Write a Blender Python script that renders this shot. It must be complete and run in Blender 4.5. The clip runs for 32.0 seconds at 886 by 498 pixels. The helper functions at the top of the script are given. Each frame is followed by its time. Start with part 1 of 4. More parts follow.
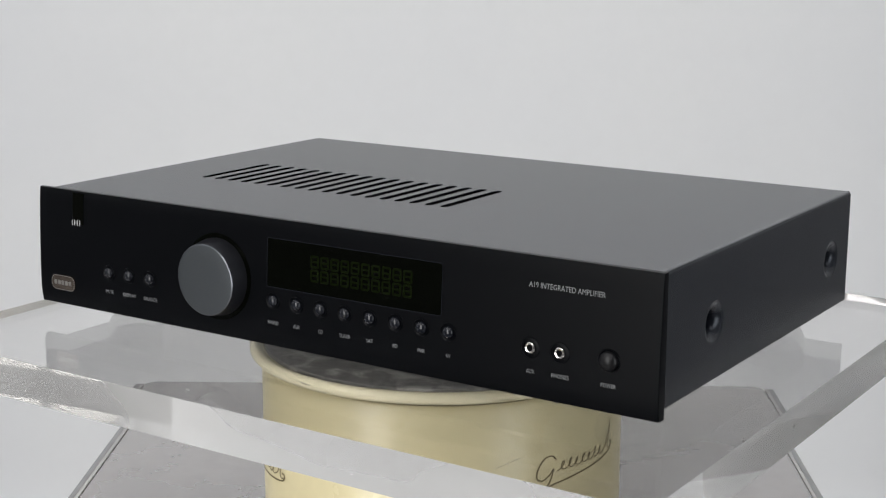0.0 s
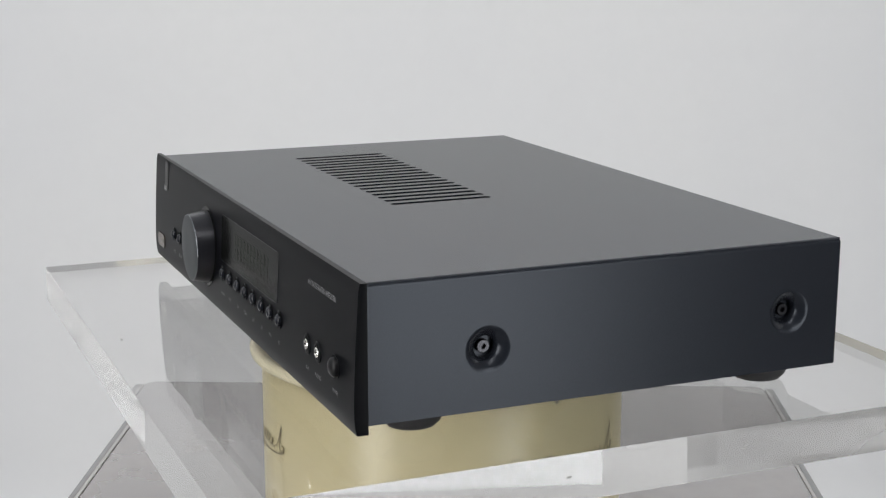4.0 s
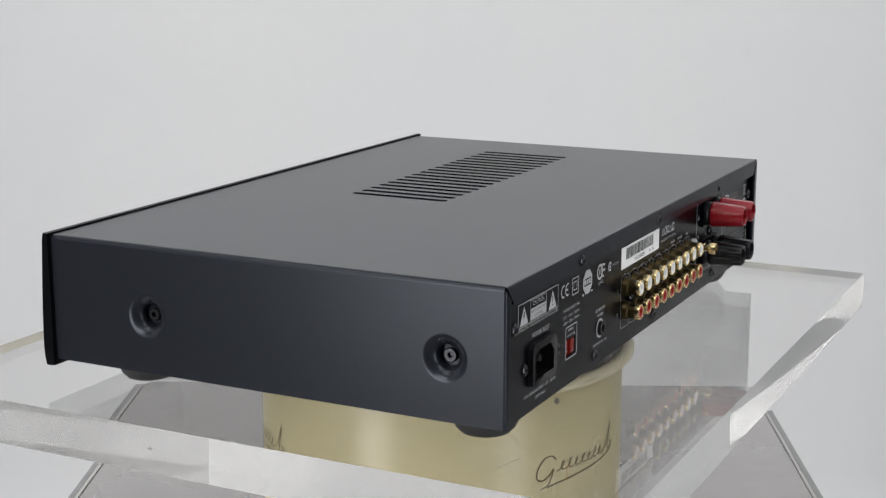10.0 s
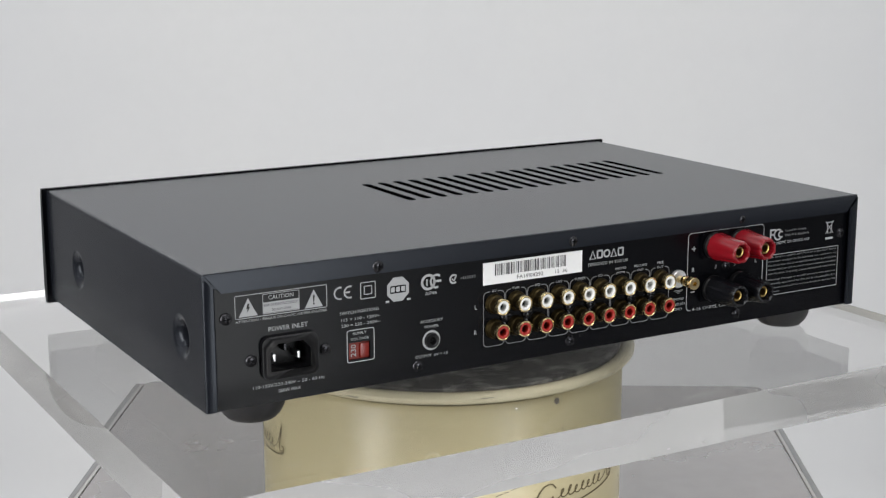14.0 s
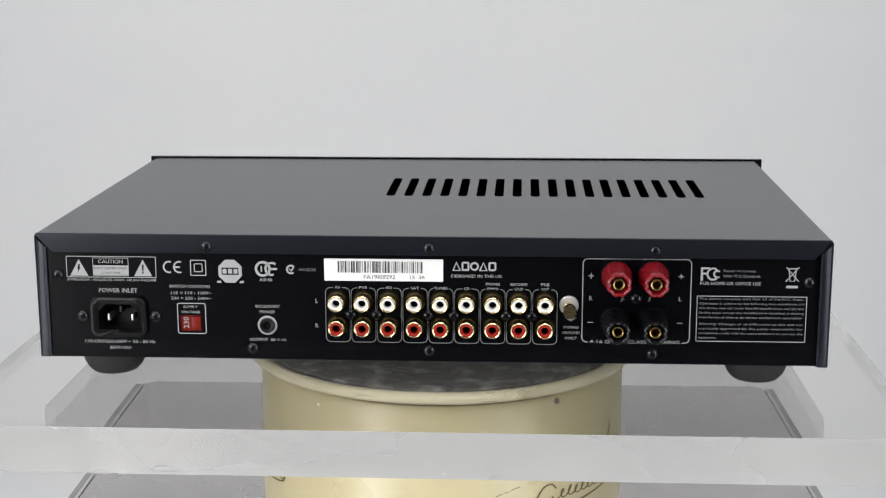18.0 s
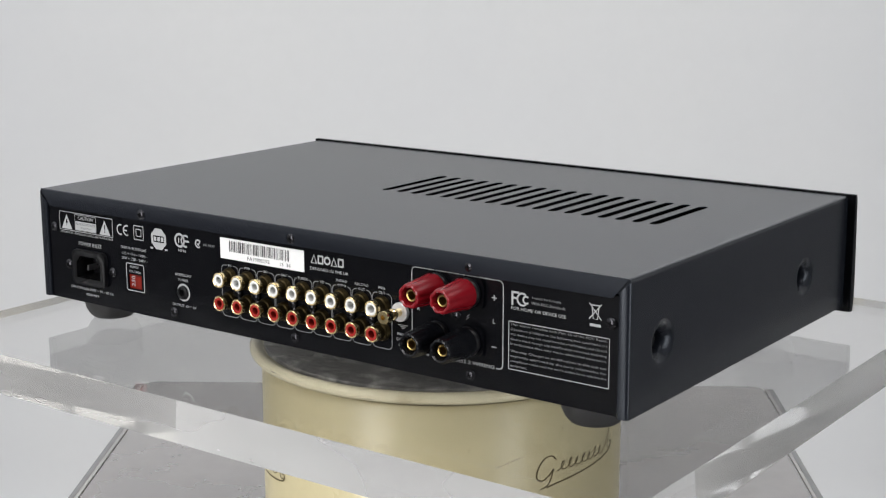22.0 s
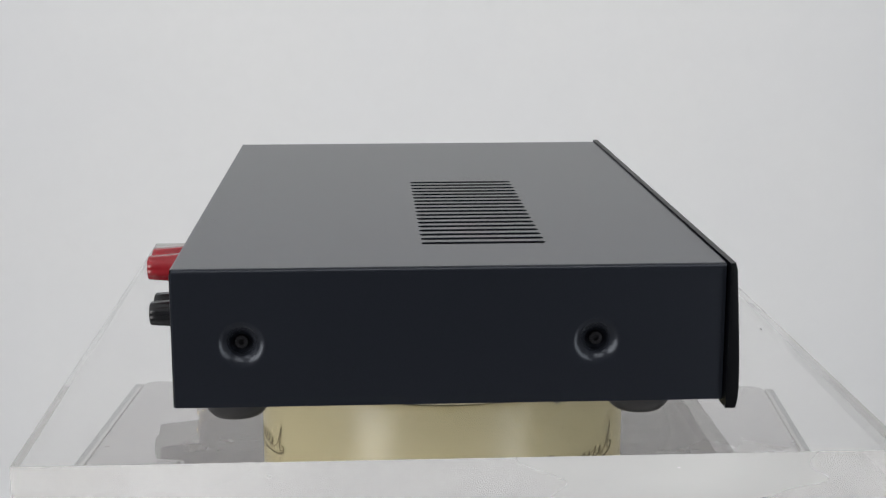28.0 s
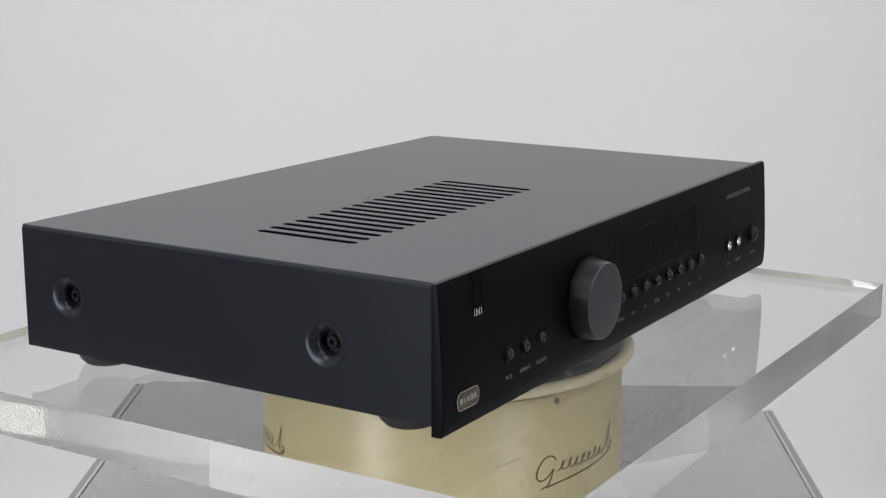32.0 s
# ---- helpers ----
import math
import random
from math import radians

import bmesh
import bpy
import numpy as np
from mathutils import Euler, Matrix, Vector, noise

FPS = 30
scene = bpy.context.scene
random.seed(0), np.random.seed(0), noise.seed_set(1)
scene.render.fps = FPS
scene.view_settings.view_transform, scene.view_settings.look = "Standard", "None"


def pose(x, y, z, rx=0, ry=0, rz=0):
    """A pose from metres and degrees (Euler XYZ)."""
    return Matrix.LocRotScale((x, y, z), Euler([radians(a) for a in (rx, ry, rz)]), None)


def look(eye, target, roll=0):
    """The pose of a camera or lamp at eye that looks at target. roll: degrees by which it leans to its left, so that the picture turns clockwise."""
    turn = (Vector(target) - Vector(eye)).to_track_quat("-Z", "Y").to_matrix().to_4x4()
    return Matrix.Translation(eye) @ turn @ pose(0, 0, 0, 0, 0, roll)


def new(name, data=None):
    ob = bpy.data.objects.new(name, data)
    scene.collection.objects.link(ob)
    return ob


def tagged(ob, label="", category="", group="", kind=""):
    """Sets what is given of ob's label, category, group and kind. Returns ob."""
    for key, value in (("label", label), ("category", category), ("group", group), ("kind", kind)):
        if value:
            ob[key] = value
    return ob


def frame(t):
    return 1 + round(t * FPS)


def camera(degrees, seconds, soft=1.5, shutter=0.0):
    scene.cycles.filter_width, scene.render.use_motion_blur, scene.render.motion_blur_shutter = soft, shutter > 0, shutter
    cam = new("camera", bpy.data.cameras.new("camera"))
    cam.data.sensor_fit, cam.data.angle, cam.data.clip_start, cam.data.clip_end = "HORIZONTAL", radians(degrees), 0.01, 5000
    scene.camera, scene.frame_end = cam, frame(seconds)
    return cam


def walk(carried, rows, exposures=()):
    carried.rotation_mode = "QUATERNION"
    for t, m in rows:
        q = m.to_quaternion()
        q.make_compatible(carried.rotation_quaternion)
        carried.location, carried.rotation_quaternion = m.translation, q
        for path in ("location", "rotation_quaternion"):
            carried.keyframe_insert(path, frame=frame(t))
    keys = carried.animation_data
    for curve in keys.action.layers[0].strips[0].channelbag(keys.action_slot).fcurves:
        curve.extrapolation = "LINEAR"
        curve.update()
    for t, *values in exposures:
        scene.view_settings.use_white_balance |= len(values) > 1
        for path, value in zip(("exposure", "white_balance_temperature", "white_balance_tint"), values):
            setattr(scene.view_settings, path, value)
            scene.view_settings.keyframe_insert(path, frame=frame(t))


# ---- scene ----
# ---- camera: it stands still ----
cam = camera(33.4, 32.0, soft=1.25)
VIEW = pose(0.0, -0.9121, 0.2449, 77.737, 0, -0.039) @ pose(0, 0, 0, 0, 0, -0.046)
walk(cam, [(0.0, VIEW), (32.0, VIEW)])

# the turntable's angle in degrees, clockwise from above
TURN = [(0.0, -33.90), (1.0, -42.27), (2.0, -50.65), (3.5, -63.10), (5.5, -79.59), (7.0, -91.99), (8.0, -100.25),
        (9.0, -108.53), (10.0, -116.84), (11.0, -125.17), (12.0, -133.44), (13.0, -141.68), (14.5, -154.04),
        (16.5, -170.66), (18.0, -183.15), (19.0, -191.42), (20.0, -199.69), (21.0, -207.96), (22.0, -216.27),
        (23.0, -224.62), (24.0, -233.03), (25.5, -245.72), (27.5, -262.72), (29.0, -275.58), (30.0, -284.28),
        (31.0, -293.03), (32.0, -301.79)]

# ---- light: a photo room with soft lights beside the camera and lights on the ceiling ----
world = bpy.data.worlds.new("room_air")
world.use_nodes = True
world.node_tree.nodes["Background"].inputs[0].default_value = (0.8, 0.86, 1.0, 1)
world.node_tree.nodes["Background"].inputs[1].default_value = 0.05
scene.world = world


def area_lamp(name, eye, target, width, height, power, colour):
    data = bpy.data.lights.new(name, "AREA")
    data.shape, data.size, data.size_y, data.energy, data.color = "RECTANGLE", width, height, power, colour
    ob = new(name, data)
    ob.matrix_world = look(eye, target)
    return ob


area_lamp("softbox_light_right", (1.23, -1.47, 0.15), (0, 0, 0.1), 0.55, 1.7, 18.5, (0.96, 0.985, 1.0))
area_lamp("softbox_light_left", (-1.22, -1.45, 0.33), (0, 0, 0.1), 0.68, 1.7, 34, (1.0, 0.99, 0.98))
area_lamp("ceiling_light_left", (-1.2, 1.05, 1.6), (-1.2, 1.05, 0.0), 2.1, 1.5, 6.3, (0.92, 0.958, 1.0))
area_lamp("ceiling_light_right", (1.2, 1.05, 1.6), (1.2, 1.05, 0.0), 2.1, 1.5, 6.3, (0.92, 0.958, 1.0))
# Unseen fill added high in front to brighten surfaces that face forward.
area_lamp("front_fill_light", (0.15, -1.15, 1.6), (0, 0.0, 0.0), 1.2, 0.4, 9.5, (1.0, 0.985, 0.975))
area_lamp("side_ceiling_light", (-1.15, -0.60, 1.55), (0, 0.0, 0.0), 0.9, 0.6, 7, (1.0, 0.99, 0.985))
# Unseen fill, added to lift the sheen on the cover's near half.
area_lamp("cover_fill_light", (0.0, 1.72, 1.05), (0.0, 0.0, 0.10), 3.2, 0.34, 8.5, (0.965, 0.98, 1.0))
scene.view_settings.exposure = -0.36
scene.cycles.max_bounces, scene.cycles.transmission_bounces, scene.cycles.glossy_bounces = 14, 14, 8


# ---- materials ----
def material(name, colour, rough=0.5, metal=0.0, grain=0.0, grain_scale=400.0, bump=0.0, stain=None, stain_scale=8.0, stain_low=0.5, stain_high=0.75, coat=0.0, spec=0.5, rough_var=0.0, tint=None):
    """Principled paint with fine grain (second scale), and stains of another colour at a larger scale."""
    m = bpy.data.materials.new(name)
    m.use_nodes = True
    nt = m.node_tree
    b = nt.nodes["Principled BSDF"]
    b.inputs["Roughness"].default_value = rough
    b.inputs["Metallic"].default_value = metal
    b.inputs["Coat Weight"].default_value = coat
    b.inputs["Specular IOR Level"].default_value = spec
    if tint:
        b.inputs["Specular Tint"].default_value = (*tint, 1)
    tc = nt.nodes.new("ShaderNodeTexCoord")
    fine = nt.nodes.new("ShaderNodeTexNoise")
    fine.inputs["Scale"].default_value = grain_scale
    fine.inputs["Detail"].default_value = 3
    nt.links.new(tc.outputs["Object"], fine.inputs["Vector"])
    mix = nt.nodes.new("ShaderNodeMix")
    mix.data_type = "RGBA"
    mix.inputs[6].default_value = (*[c * (1 - grain) for c in colour], 1)
    mix.inputs[7].default_value = (*[min(1, c * (1 + grain)) for c in colour], 1)
    nt.links.new(fine.outputs["Fac"], mix.inputs[0])
    out = mix.outputs[2]
    broad = nt.nodes.new("ShaderNodeTexNoise")
    broad.inputs["Scale"].default_value = stain_scale
    broad.inputs["Detail"].default_value = 6
    nt.links.new(tc.outputs["Object"], broad.inputs["Vector"])
    if stain:
        ramp = nt.nodes.new("ShaderNodeMapRange")
        ramp.inputs["From Min"].default_value, ramp.inputs["From Max"].default_value = stain_low, stain_high
        nt.links.new(broad.outputs["Fac"], ramp.inputs["Value"])
        mix2 = nt.nodes.new("ShaderNodeMix")
        mix2.data_type = "RGBA"
        mix2.inputs[7].default_value = (*stain, 1)
        nt.links.new(ramp.outputs["Result"], mix2.inputs[0])
        nt.links.new(out, mix2.inputs[6])
        out = mix2.outputs[2]
    nt.links.new(out, b.inputs["Base Color"])
    if rough_var:
        rr = nt.nodes.new("ShaderNodeMapRange")
        rr.inputs["To Min"].default_value, rr.inputs["To Max"].default_value = rough - rough_var, rough + rough_var
        nt.links.new(broad.outputs["Fac"], rr.inputs["Value"])
        nt.links.new(rr.outputs["Result"], b.inputs["Roughness"])
    if bump:
        bp = nt.nodes.new("ShaderNodeBump")
        bp.inputs["Strength"].default_value = bump
        bp.inputs["Distance"].default_value = 0.0002
        nt.links.new(fine.outputs["Fac"], bp.inputs["Height"])
        nt.links.new(bp.outputs["Normal"], b.inputs["Normal"])
    return m


def acrylic(name):
    m = bpy.data.materials.new(name)
    m.use_nodes = True
    nt = m.node_tree
    b = nt.nodes["Principled BSDF"]
    b.inputs["Base Color"].default_value = (0.89, 0.886, 0.877, 1)
    b.inputs["Transmission Weight"].default_value = 1.0
    b.inputs["IOR"].default_value = 1.53
    b.inputs["Roughness"].default_value = 0.0
    return m


def glowing(name, colour, strength):
    m = bpy.data.materials.new(name)
    m.use_nodes = True
    b = m.node_tree.nodes["Principled BSDF"]
    b.inputs["Base Color"].default_value = (0.8, 0.8, 0.8, 1)
    b.inputs["Emission Color"].default_value = (*colour, 1)
    b.inputs["Emission Strength"].default_value = strength
    return m


def frosted(name):
    """Polished acrylic edge: clear, with a faint milky haze in places."""
    m = bpy.data.materials.new(name)
    m.use_nodes = True
    nt = m.node_tree
    b = nt.nodes["Principled BSDF"]
    b.inputs["Base Color"].default_value = (0.78, 0.776, 0.768, 1)
    b.inputs["IOR"].default_value = 1.49
    tc = nt.nodes.new("ShaderNodeTexCoord")
    mp = nt.nodes.new("ShaderNodeMapping")
    mp.inputs["Scale"].default_value = (1, 1, 3)
    no = nt.nodes.new("ShaderNodeTexNoise")
    no.inputs["Scale"].default_value = 5
    no.inputs["Detail"].default_value = 2
    nt.links.new(tc.outputs["Object"], mp.inputs["Vector"])
    nt.links.new(mp.outputs["Vector"], no.inputs["Vector"])
    for target, low, high in (("Transmission Weight", 0.66, 0.78), ("Roughness", 0.006, 0.025)):
        r = nt.nodes.new("ShaderNodeMapRange")
        r.inputs["From Min"].default_value, r.inputs["From Max"].default_value = 0.3, 0.7
        r.inputs["To Min"].default_value, r.inputs["To Max"].default_value = low, high
        nt.links.new(no.outputs["Fac"], r.inputs["Value"])
        nt.links.new(r.outputs["Result"], b.inputs[target])
    return m


COVER = material("satin_black_paint", (0.0092, 0.0106, 0.0145), 0.27, grain=0.25, grain_scale=1800, bump=0.06, spec=0.32, tint=(0.84, 0.90, 1.0))
FRONT_BLACK = material("anodised_black", (0.0023, 0.0026, 0.0034), 0.32, grain=0.2, grain_scale=1500, bump=0.06, rough_var=0.03, spec=0.06)
REAR_BLACK = material("rear_black_paint", (0.0020, 0.0022, 0.0034), 0.26, grain=0.3, grain_scale=1500, bump=0.06, rough_var=0.03, spec=0.19)
# Near-black that stands for the shade inside slots, holes and gaps.
DARK = material("interior_shade_black", (0.0025, 0.0025, 0.0028), 0.8, grain=0.2, spec=0.04)
KNOB_FACE = material("grey_anodised_face", (0.088, 0.096, 0.104), 0.42, metal=0.85, grain=0.05, grain_scale=900)
KNOB_EDGE = material("bright_chamfer", (0.12, 0.128, 0.14), 0.3, metal=0.9, grain=0.05)
KNOB_SIDE = material("dark_anodised_side", (0.018, 0.0185, 0.023), 0.34, metal=0.5, grain=0.15, grain_scale=900)
BUTTON = material("button_black", (0.010, 0.011, 0.015), 0.14, grain=0.1, spec=0.34)
GLOSS = material("display_glass", (0.0012, 0.0015, 0.0009), 0.15, grain=0.1, spec=0.06)
SEGMENT = material("unlit_display_segment", (0.0040, 0.0064, 0.0016), 0.17, grain=0.1, spec=0.06)
INK = material("white_print", (0.40, 0.407, 0.416), 0.6, grain=0.06)
FRONT_INK = material("silver_grey_print", (0.21, 0.214, 0.222), 0.5, grain=0.06)
GREY_INK = material("grey_print", (0.21, 0.214, 0.222), 0.6, grain=0.06)
PIN = material("bright_steel_pin", (0.75, 0.75, 0.76), 0.3, metal=1.0, grain=0.1)
NICKEL = material("polished_nickel", (0.74, 0.72, 0.70), 0.2, metal=1.0, grain=0.08)
WASHER = material("satin_steel", (0.85, 0.85, 0.86), 0.42, metal=0.75, grain=0.05)
BADGE = material("brushed_badge", (0.22, 0.18, 0.15), 0.2, metal=0.9, grain=0.15, grain_scale=1200)
BADGE_RELIEF = material("polished_badge_relief", (0.42, 0.40, 0.38), 0.3, metal=0.9, grain=0.1)
GOLD = material("gold_plating", (0.80, 0.65, 0.36), 0.22, metal=1.0, grain=0.06, grain_scale=600)
BRASS = material("dull_brass", (0.40, 0.27, 0.10), 0.32, metal=1.0, grain=0.15)
DARK_BRASS = material("dark_olive_brass", (0.055, 0.040, 0.016), 0.4, metal=0.9, grain=0.15)
WHITE_PLASTIC = material("white_plastic", (0.90, 0.90, 0.88), 0.35, grain=0.04)
RED_RING = material("red_ring_plastic", (0.36, 0.018, 0.012), 0.35, grain=0.08)
RED_POST = material("red_post_plastic", (0.215, 0.005, 0.011), 0.24, grain=0.1, grain_scale=300)
BLACK_POST = material("black_post_plastic", (0.005, 0.0054, 0.007), 0.24, grain=0.1, spec=0.3)
BLACK_PLASTIC = material("black_plastic", (0.006, 0.006, 0.007), 0.36, grain=0.15, bump=0.06, spec=0.25)
SCREW = material("blackened_screw", (0.042, 0.042, 0.047), 0.24, metal=0.8, grain=0.2)
RUBBER = material("black_rubber", (0.014, 0.014, 0.015), 0.6, grain=0.3, bump=0.2, grain_scale=900)
PAPER = material("white_label_paper", (0.92, 0.92, 0.92), 0.55, grain=0.03)
BARS = material("label_black_print", (0.03, 0.03, 0.035), 0.6)
RED_SWITCH = material("red_switch_plastic", (0.19, 0.012, 0.007), 0.25, grain=0.1)
ACRYLIC = acrylic("clear_acrylic")
ACRYLIC_EDGE = frosted("sawn_acrylic_edge")
CREAM = material("cream_enamel", (0.565, 0.50, 0.308), 0.3, grain=0.05, grain_scale=120, stain=(0.74, 0.64, 0.40), stain_scale=14, stain_low=0.55, stain_high=0.95, bump=0.1, rough_var=0.1)
CREAM_RIM = material("cream_enamel_rim", (0.78, 0.72, 0.52), 0.22, grain=0.05, grain_scale=120, stain=(0.45, 0.38, 0.24), stain_scale=40, stain_low=0.58, stain_high=0.8, rough_var=0.08)
SLATE = material("worn_platter_mat", (0.135, 0.132, 0.128), 0.40, grain=0.6, grain_scale=260, stain=(0.40, 0.39, 0.37), stain_scale=75, stain_low=0.50, stain_high=0.70, bump=0.7, rough_var=0.15)
BROWN_INK = material("brown_script_paint", (0.15, 0.12, 0.06), 0.5, grain=0.2)
SCUFF = material("dark_scuff", (0.19, 0.17, 0.14), 0.7)
SCRATCH = material("pale_scratch", (0.60, 0.59, 0.57), 0.5, grain=0.2)
NICK = material("grey_nick", (0.30, 0.29, 0.29), 0.7)
TABLETOP = material("grey_table_laminate", (0.25, 0.226, 0.215), 0.09, coat=1.0, spec=1.0, grain=0.08, grain_scale=60, stain=(0.20, 0.18, 0.172), stain_scale=5, stain_low=0.45, stain_high=0.7, rough_var=0.04)
TABLETOP.node_tree.nodes["Principled BSDF"].inputs["Coat IOR"].default_value = 2.0
TABLE_EDGE = material("pale_table_edging", (0.43, 0.42, 0.41), 0.35, grain=0.06)
TABLE_LEG = material("grey_table_leg", (0.25, 0.25, 0.25), 0.4, grain=0.1)
WALL = material("white_wall_paint", (0.80, 0.80, 0.80), 0.8, grain=0.02, grain_scale=30, stain=(0.77, 0.775, 0.79), stain_scale=1.2, stain_low=0.4, stain_high=0.7, bump=0.1)
DARK_WALL = material("dark_wall_paint", (0.05, 0.05, 0.055), 0.8, grain=0.05, grain_scale=30)
SIDE_WALL = material("grey_reflection_wall", (0.30, 0.30, 0.305), 0.8, grain=0.05, grain_scale=30)
DAYLIGHT = glowing("daylit_glass", (0.95, 0.97, 1.0), 1.25)
WARM_DAYLIGHT = glowing("warm_daylit_glass", (1.0, 0.96, 0.86), 1.15)
CARPET = material("grey_carpet", (0.24, 0.23, 0.22), 0.9, grain=0.3, grain_scale=200, bump=0.3)


# ---- mesh helpers ----
def finish(bm, angle=35):
    bmesh.ops.remove_doubles(bm, verts=bm.verts, dist=1e-6)
    bmesh.ops.recalc_face_normals(bm, faces=bm.faces)
    for f in bm.faces:
        f.smooth = True
    for e in bm.edges:
        e.smooth = len(e.link_faces) != 2 or e.calc_face_angle(0) < radians(angle)
    return bm


def mesh_of(name, bm, mat, angle=35):
    finish(bm, angle)
    me = bpy.data.meshes.new(name)
    bm.to_mesh(me)
    bm.free()
    me.materials.append(mat)
    return me


def part(name, bm, mat, parent, label="", angle=35, at=None):
    """One mesh object under a thing or part; bm may be a finished mesh that is shared."""
    me = bm if isinstance(bm, bpy.types.Mesh) else mesh_of(name, bm, mat, angle)
    ob = new(name, me)
    ob.parent = parent
    if at is not None:
        ob.matrix_basis = at
    return tagged(ob, label)


def weigh(ob):
    """Lets the large flat faces rule the shading of rounded edges."""
    mod = ob.modifiers.new("weighted", "WEIGHTED_NORMAL")
    mod.mode, mod.weight, mod.keep_sharp = "FACE_AREA", 100, True
    return ob


def thing(name, label, category, group="", kind=""):
    ob = new(name)
    ob.empty_display_size = 0.02
    return tagged(ob, label, category, group, kind)


def box(bm, x0, x1, y0, y1, z0, z1, bevel=0.0):
    m = Matrix.Translation(((x0 + x1) / 2, (y0 + y1) / 2, (z0 + z1) / 2)) @ Matrix.Diagonal((x1 - x0, y1 - y0, z1 - z0, 1))
    vs = bmesh.ops.create_cube(bm, size=1, matrix=m)["verts"]
    if bevel:
        es = list({e for v in vs for e in v.link_edges})
        bmesh.ops.bevel(bm, geom=es, offset=bevel, segments=2, profile=0.7, affect="EDGES")
    return bm


def lathe(bm, profile, m=Matrix(), seg=32, flute=None):
    """Turns (radius, height) pairs about the local z axis. flute(angle, height) scales the radius."""
    rings = []
    for r, h in profile:
        if r < 1e-7:
            rings.append([bm.verts.new(m @ Vector((0, 0, h)))])
        else:
            ring = []
            for k in range(seg):
                a = 2 * math.pi * k / seg
                q = r * (flute(a, h) if flute else 1)
                ring.append(bm.verts.new(m @ Vector((q * math.cos(a), q * math.sin(a), h))))
            rings.append(ring)
    for a, b in zip(rings, rings[1:]):
        for k in range(seg):
            j = (k + 1) % seg
            if len(a) == 1 and len(b) == 1:
                continue
            if len(a) == 1:
                bm.faces.new((a[0], b[k], b[j]))
            elif len(b) == 1:
                bm.faces.new((a[k], b[0], a[j]))
            else:
                bm.faces.new((a[k], b[k], b[j], a[j]))
    return bm


def loop_edges(bm, pts, m, w):
    vs = [bm.verts.new(m @ Vector((x, y, w))) for x, y in pts]
    return vs, [bm.edges.new((vs[k], vs[(k + 1) % len(vs)])) for k in range(len(vs))]


def plate(bm, outer, holes=(), w0=0.0, w1=0.001, m=Matrix(), bottom=True):
    """A flat plate with through holes: loops of 2D points in the local xy plane, between the heights w0 and w1."""
    tops, lows = [], []
    for pts in (outer, *holes):
        tv, te = loop_edges(bm, pts, m, w1)
        tops += te
        if w1 > w0:
            lv, le = loop_edges(bm, pts, m, w0)
            lows += le
            for k in range(len(pts)):
                j = (k + 1) % len(pts)
                bm.faces.new((tv[k], tv[j], lv[j], lv[k]))
    bmesh.ops.triangle_fill(bm, edges=tops, use_beauty=True, use_dissolve=False)
    if w1 > w0 and bottom:
        bmesh.ops.triangle_fill(bm, edges=lows, use_beauty=True, use_dissolve=False)
    return bm


def circle(r, n=24, cx=0.0, cy=0.0):
    return [(cx + r * math.cos(2 * math.pi * k / n), cy + r * math.sin(2 * math.pi * k / n)) for k in range(n)]


def rounded(x0, x1, y0, y1, r, n=5):
    pts = []
    for cx, cy, a0 in ((x1 - r, y1 - r, 0), (x0 + r, y1 - r, 90), (x0 + r, y0 + r, 180), (x1 - r, y0 + r, 270)):
        pts += [(cx + r * math.cos(radians(a0 + 90 * k / n)), cy + r * math.sin(radians(a0 + 90 * k / n))) for k in range(n + 1)]
    return pts


def stroke(bm, pts, width, m=Matrix(), w=0.0, closed=False):
    """A flat ribbon of that width along 2D points."""
    n = len(pts)
    rows = []
    for k in range(n):
        a = Vector(pts[(k - 1) % n] if closed or k else pts[k])
        b = Vector(pts[(k + 1) % n] if closed or k < n - 1 else pts[k])
        d = (b - a).normalized()
        side = Vector((-d.y, d.x)) * width / 2
        p = Vector(pts[k])
        rows.append([bm.verts.new(m @ Vector((*(p + s * side), w))) for s in (1, -1)])
    for k in range(n if closed else n - 1):
        a, b = rows[k], rows[(k + 1) % n]
        bm.faces.new((a[0], a[1], b[1], b[0]))
    return bm


def text_mesh(body, width, height, centre=True, spacing=1.0, lines=0.0):
    """A line of writing as a flat mesh of that width and capital height, with its origin at the middle (or the left end)."""
    cu = bpy.data.curves.new("writing", "FONT")
    cu.body, cu.resolution_u, cu.space_character = body, 2, spacing
    if lines:
        cu.space_line = lines
    ob = bpy.data.objects.new("writing", cu)
    scene.collection.objects.link(ob)
    dg = bpy.context.evaluated_depsgraph_get()
    dg.update()
    me = bpy.data.meshes.new_from_object(ob.evaluated_get(dg))
    bm = bmesh.new()
    bm.from_mesh(me)
    bpy.data.objects.remove(ob)
    bpy.data.meshes.remove(me)
    bpy.data.curves.remove(cu)
    xs = [v.co.x for v in bm.verts]
    ys = [v.co.y for v in bm.verts]
    x0, x1, y0, y1 = min(xs), max(xs), min(ys), max(ys)
    for v in bm.verts:
        v.co.x = (v.co.x - (x0 + x1) / 2 if centre else v.co.x - x0) * width / (x1 - x0)
        v.co.y = (v.co.y - (y0 + y1) / 2) * height / (y1 - y0)
    return bm


# local frames on the amplifier: x to the reader's right, y up, z out of the face
REAR_Y = 0.1398


def rear(x=0.0, z=0.0, w=0.0):
    return Matrix(((-1, 0, 0, x), (0, 0, 1, REAR_Y + w), (0, 1, 0, z), (0, 0, 0, 1)))


def right(y=0.0, z=0.0, w=0.0):
    return Matrix(((0, 0, 1, 0.2137 + w), (1, 0, 0, y), (0, 1, 0, z), (0, 0, 0, 1)))


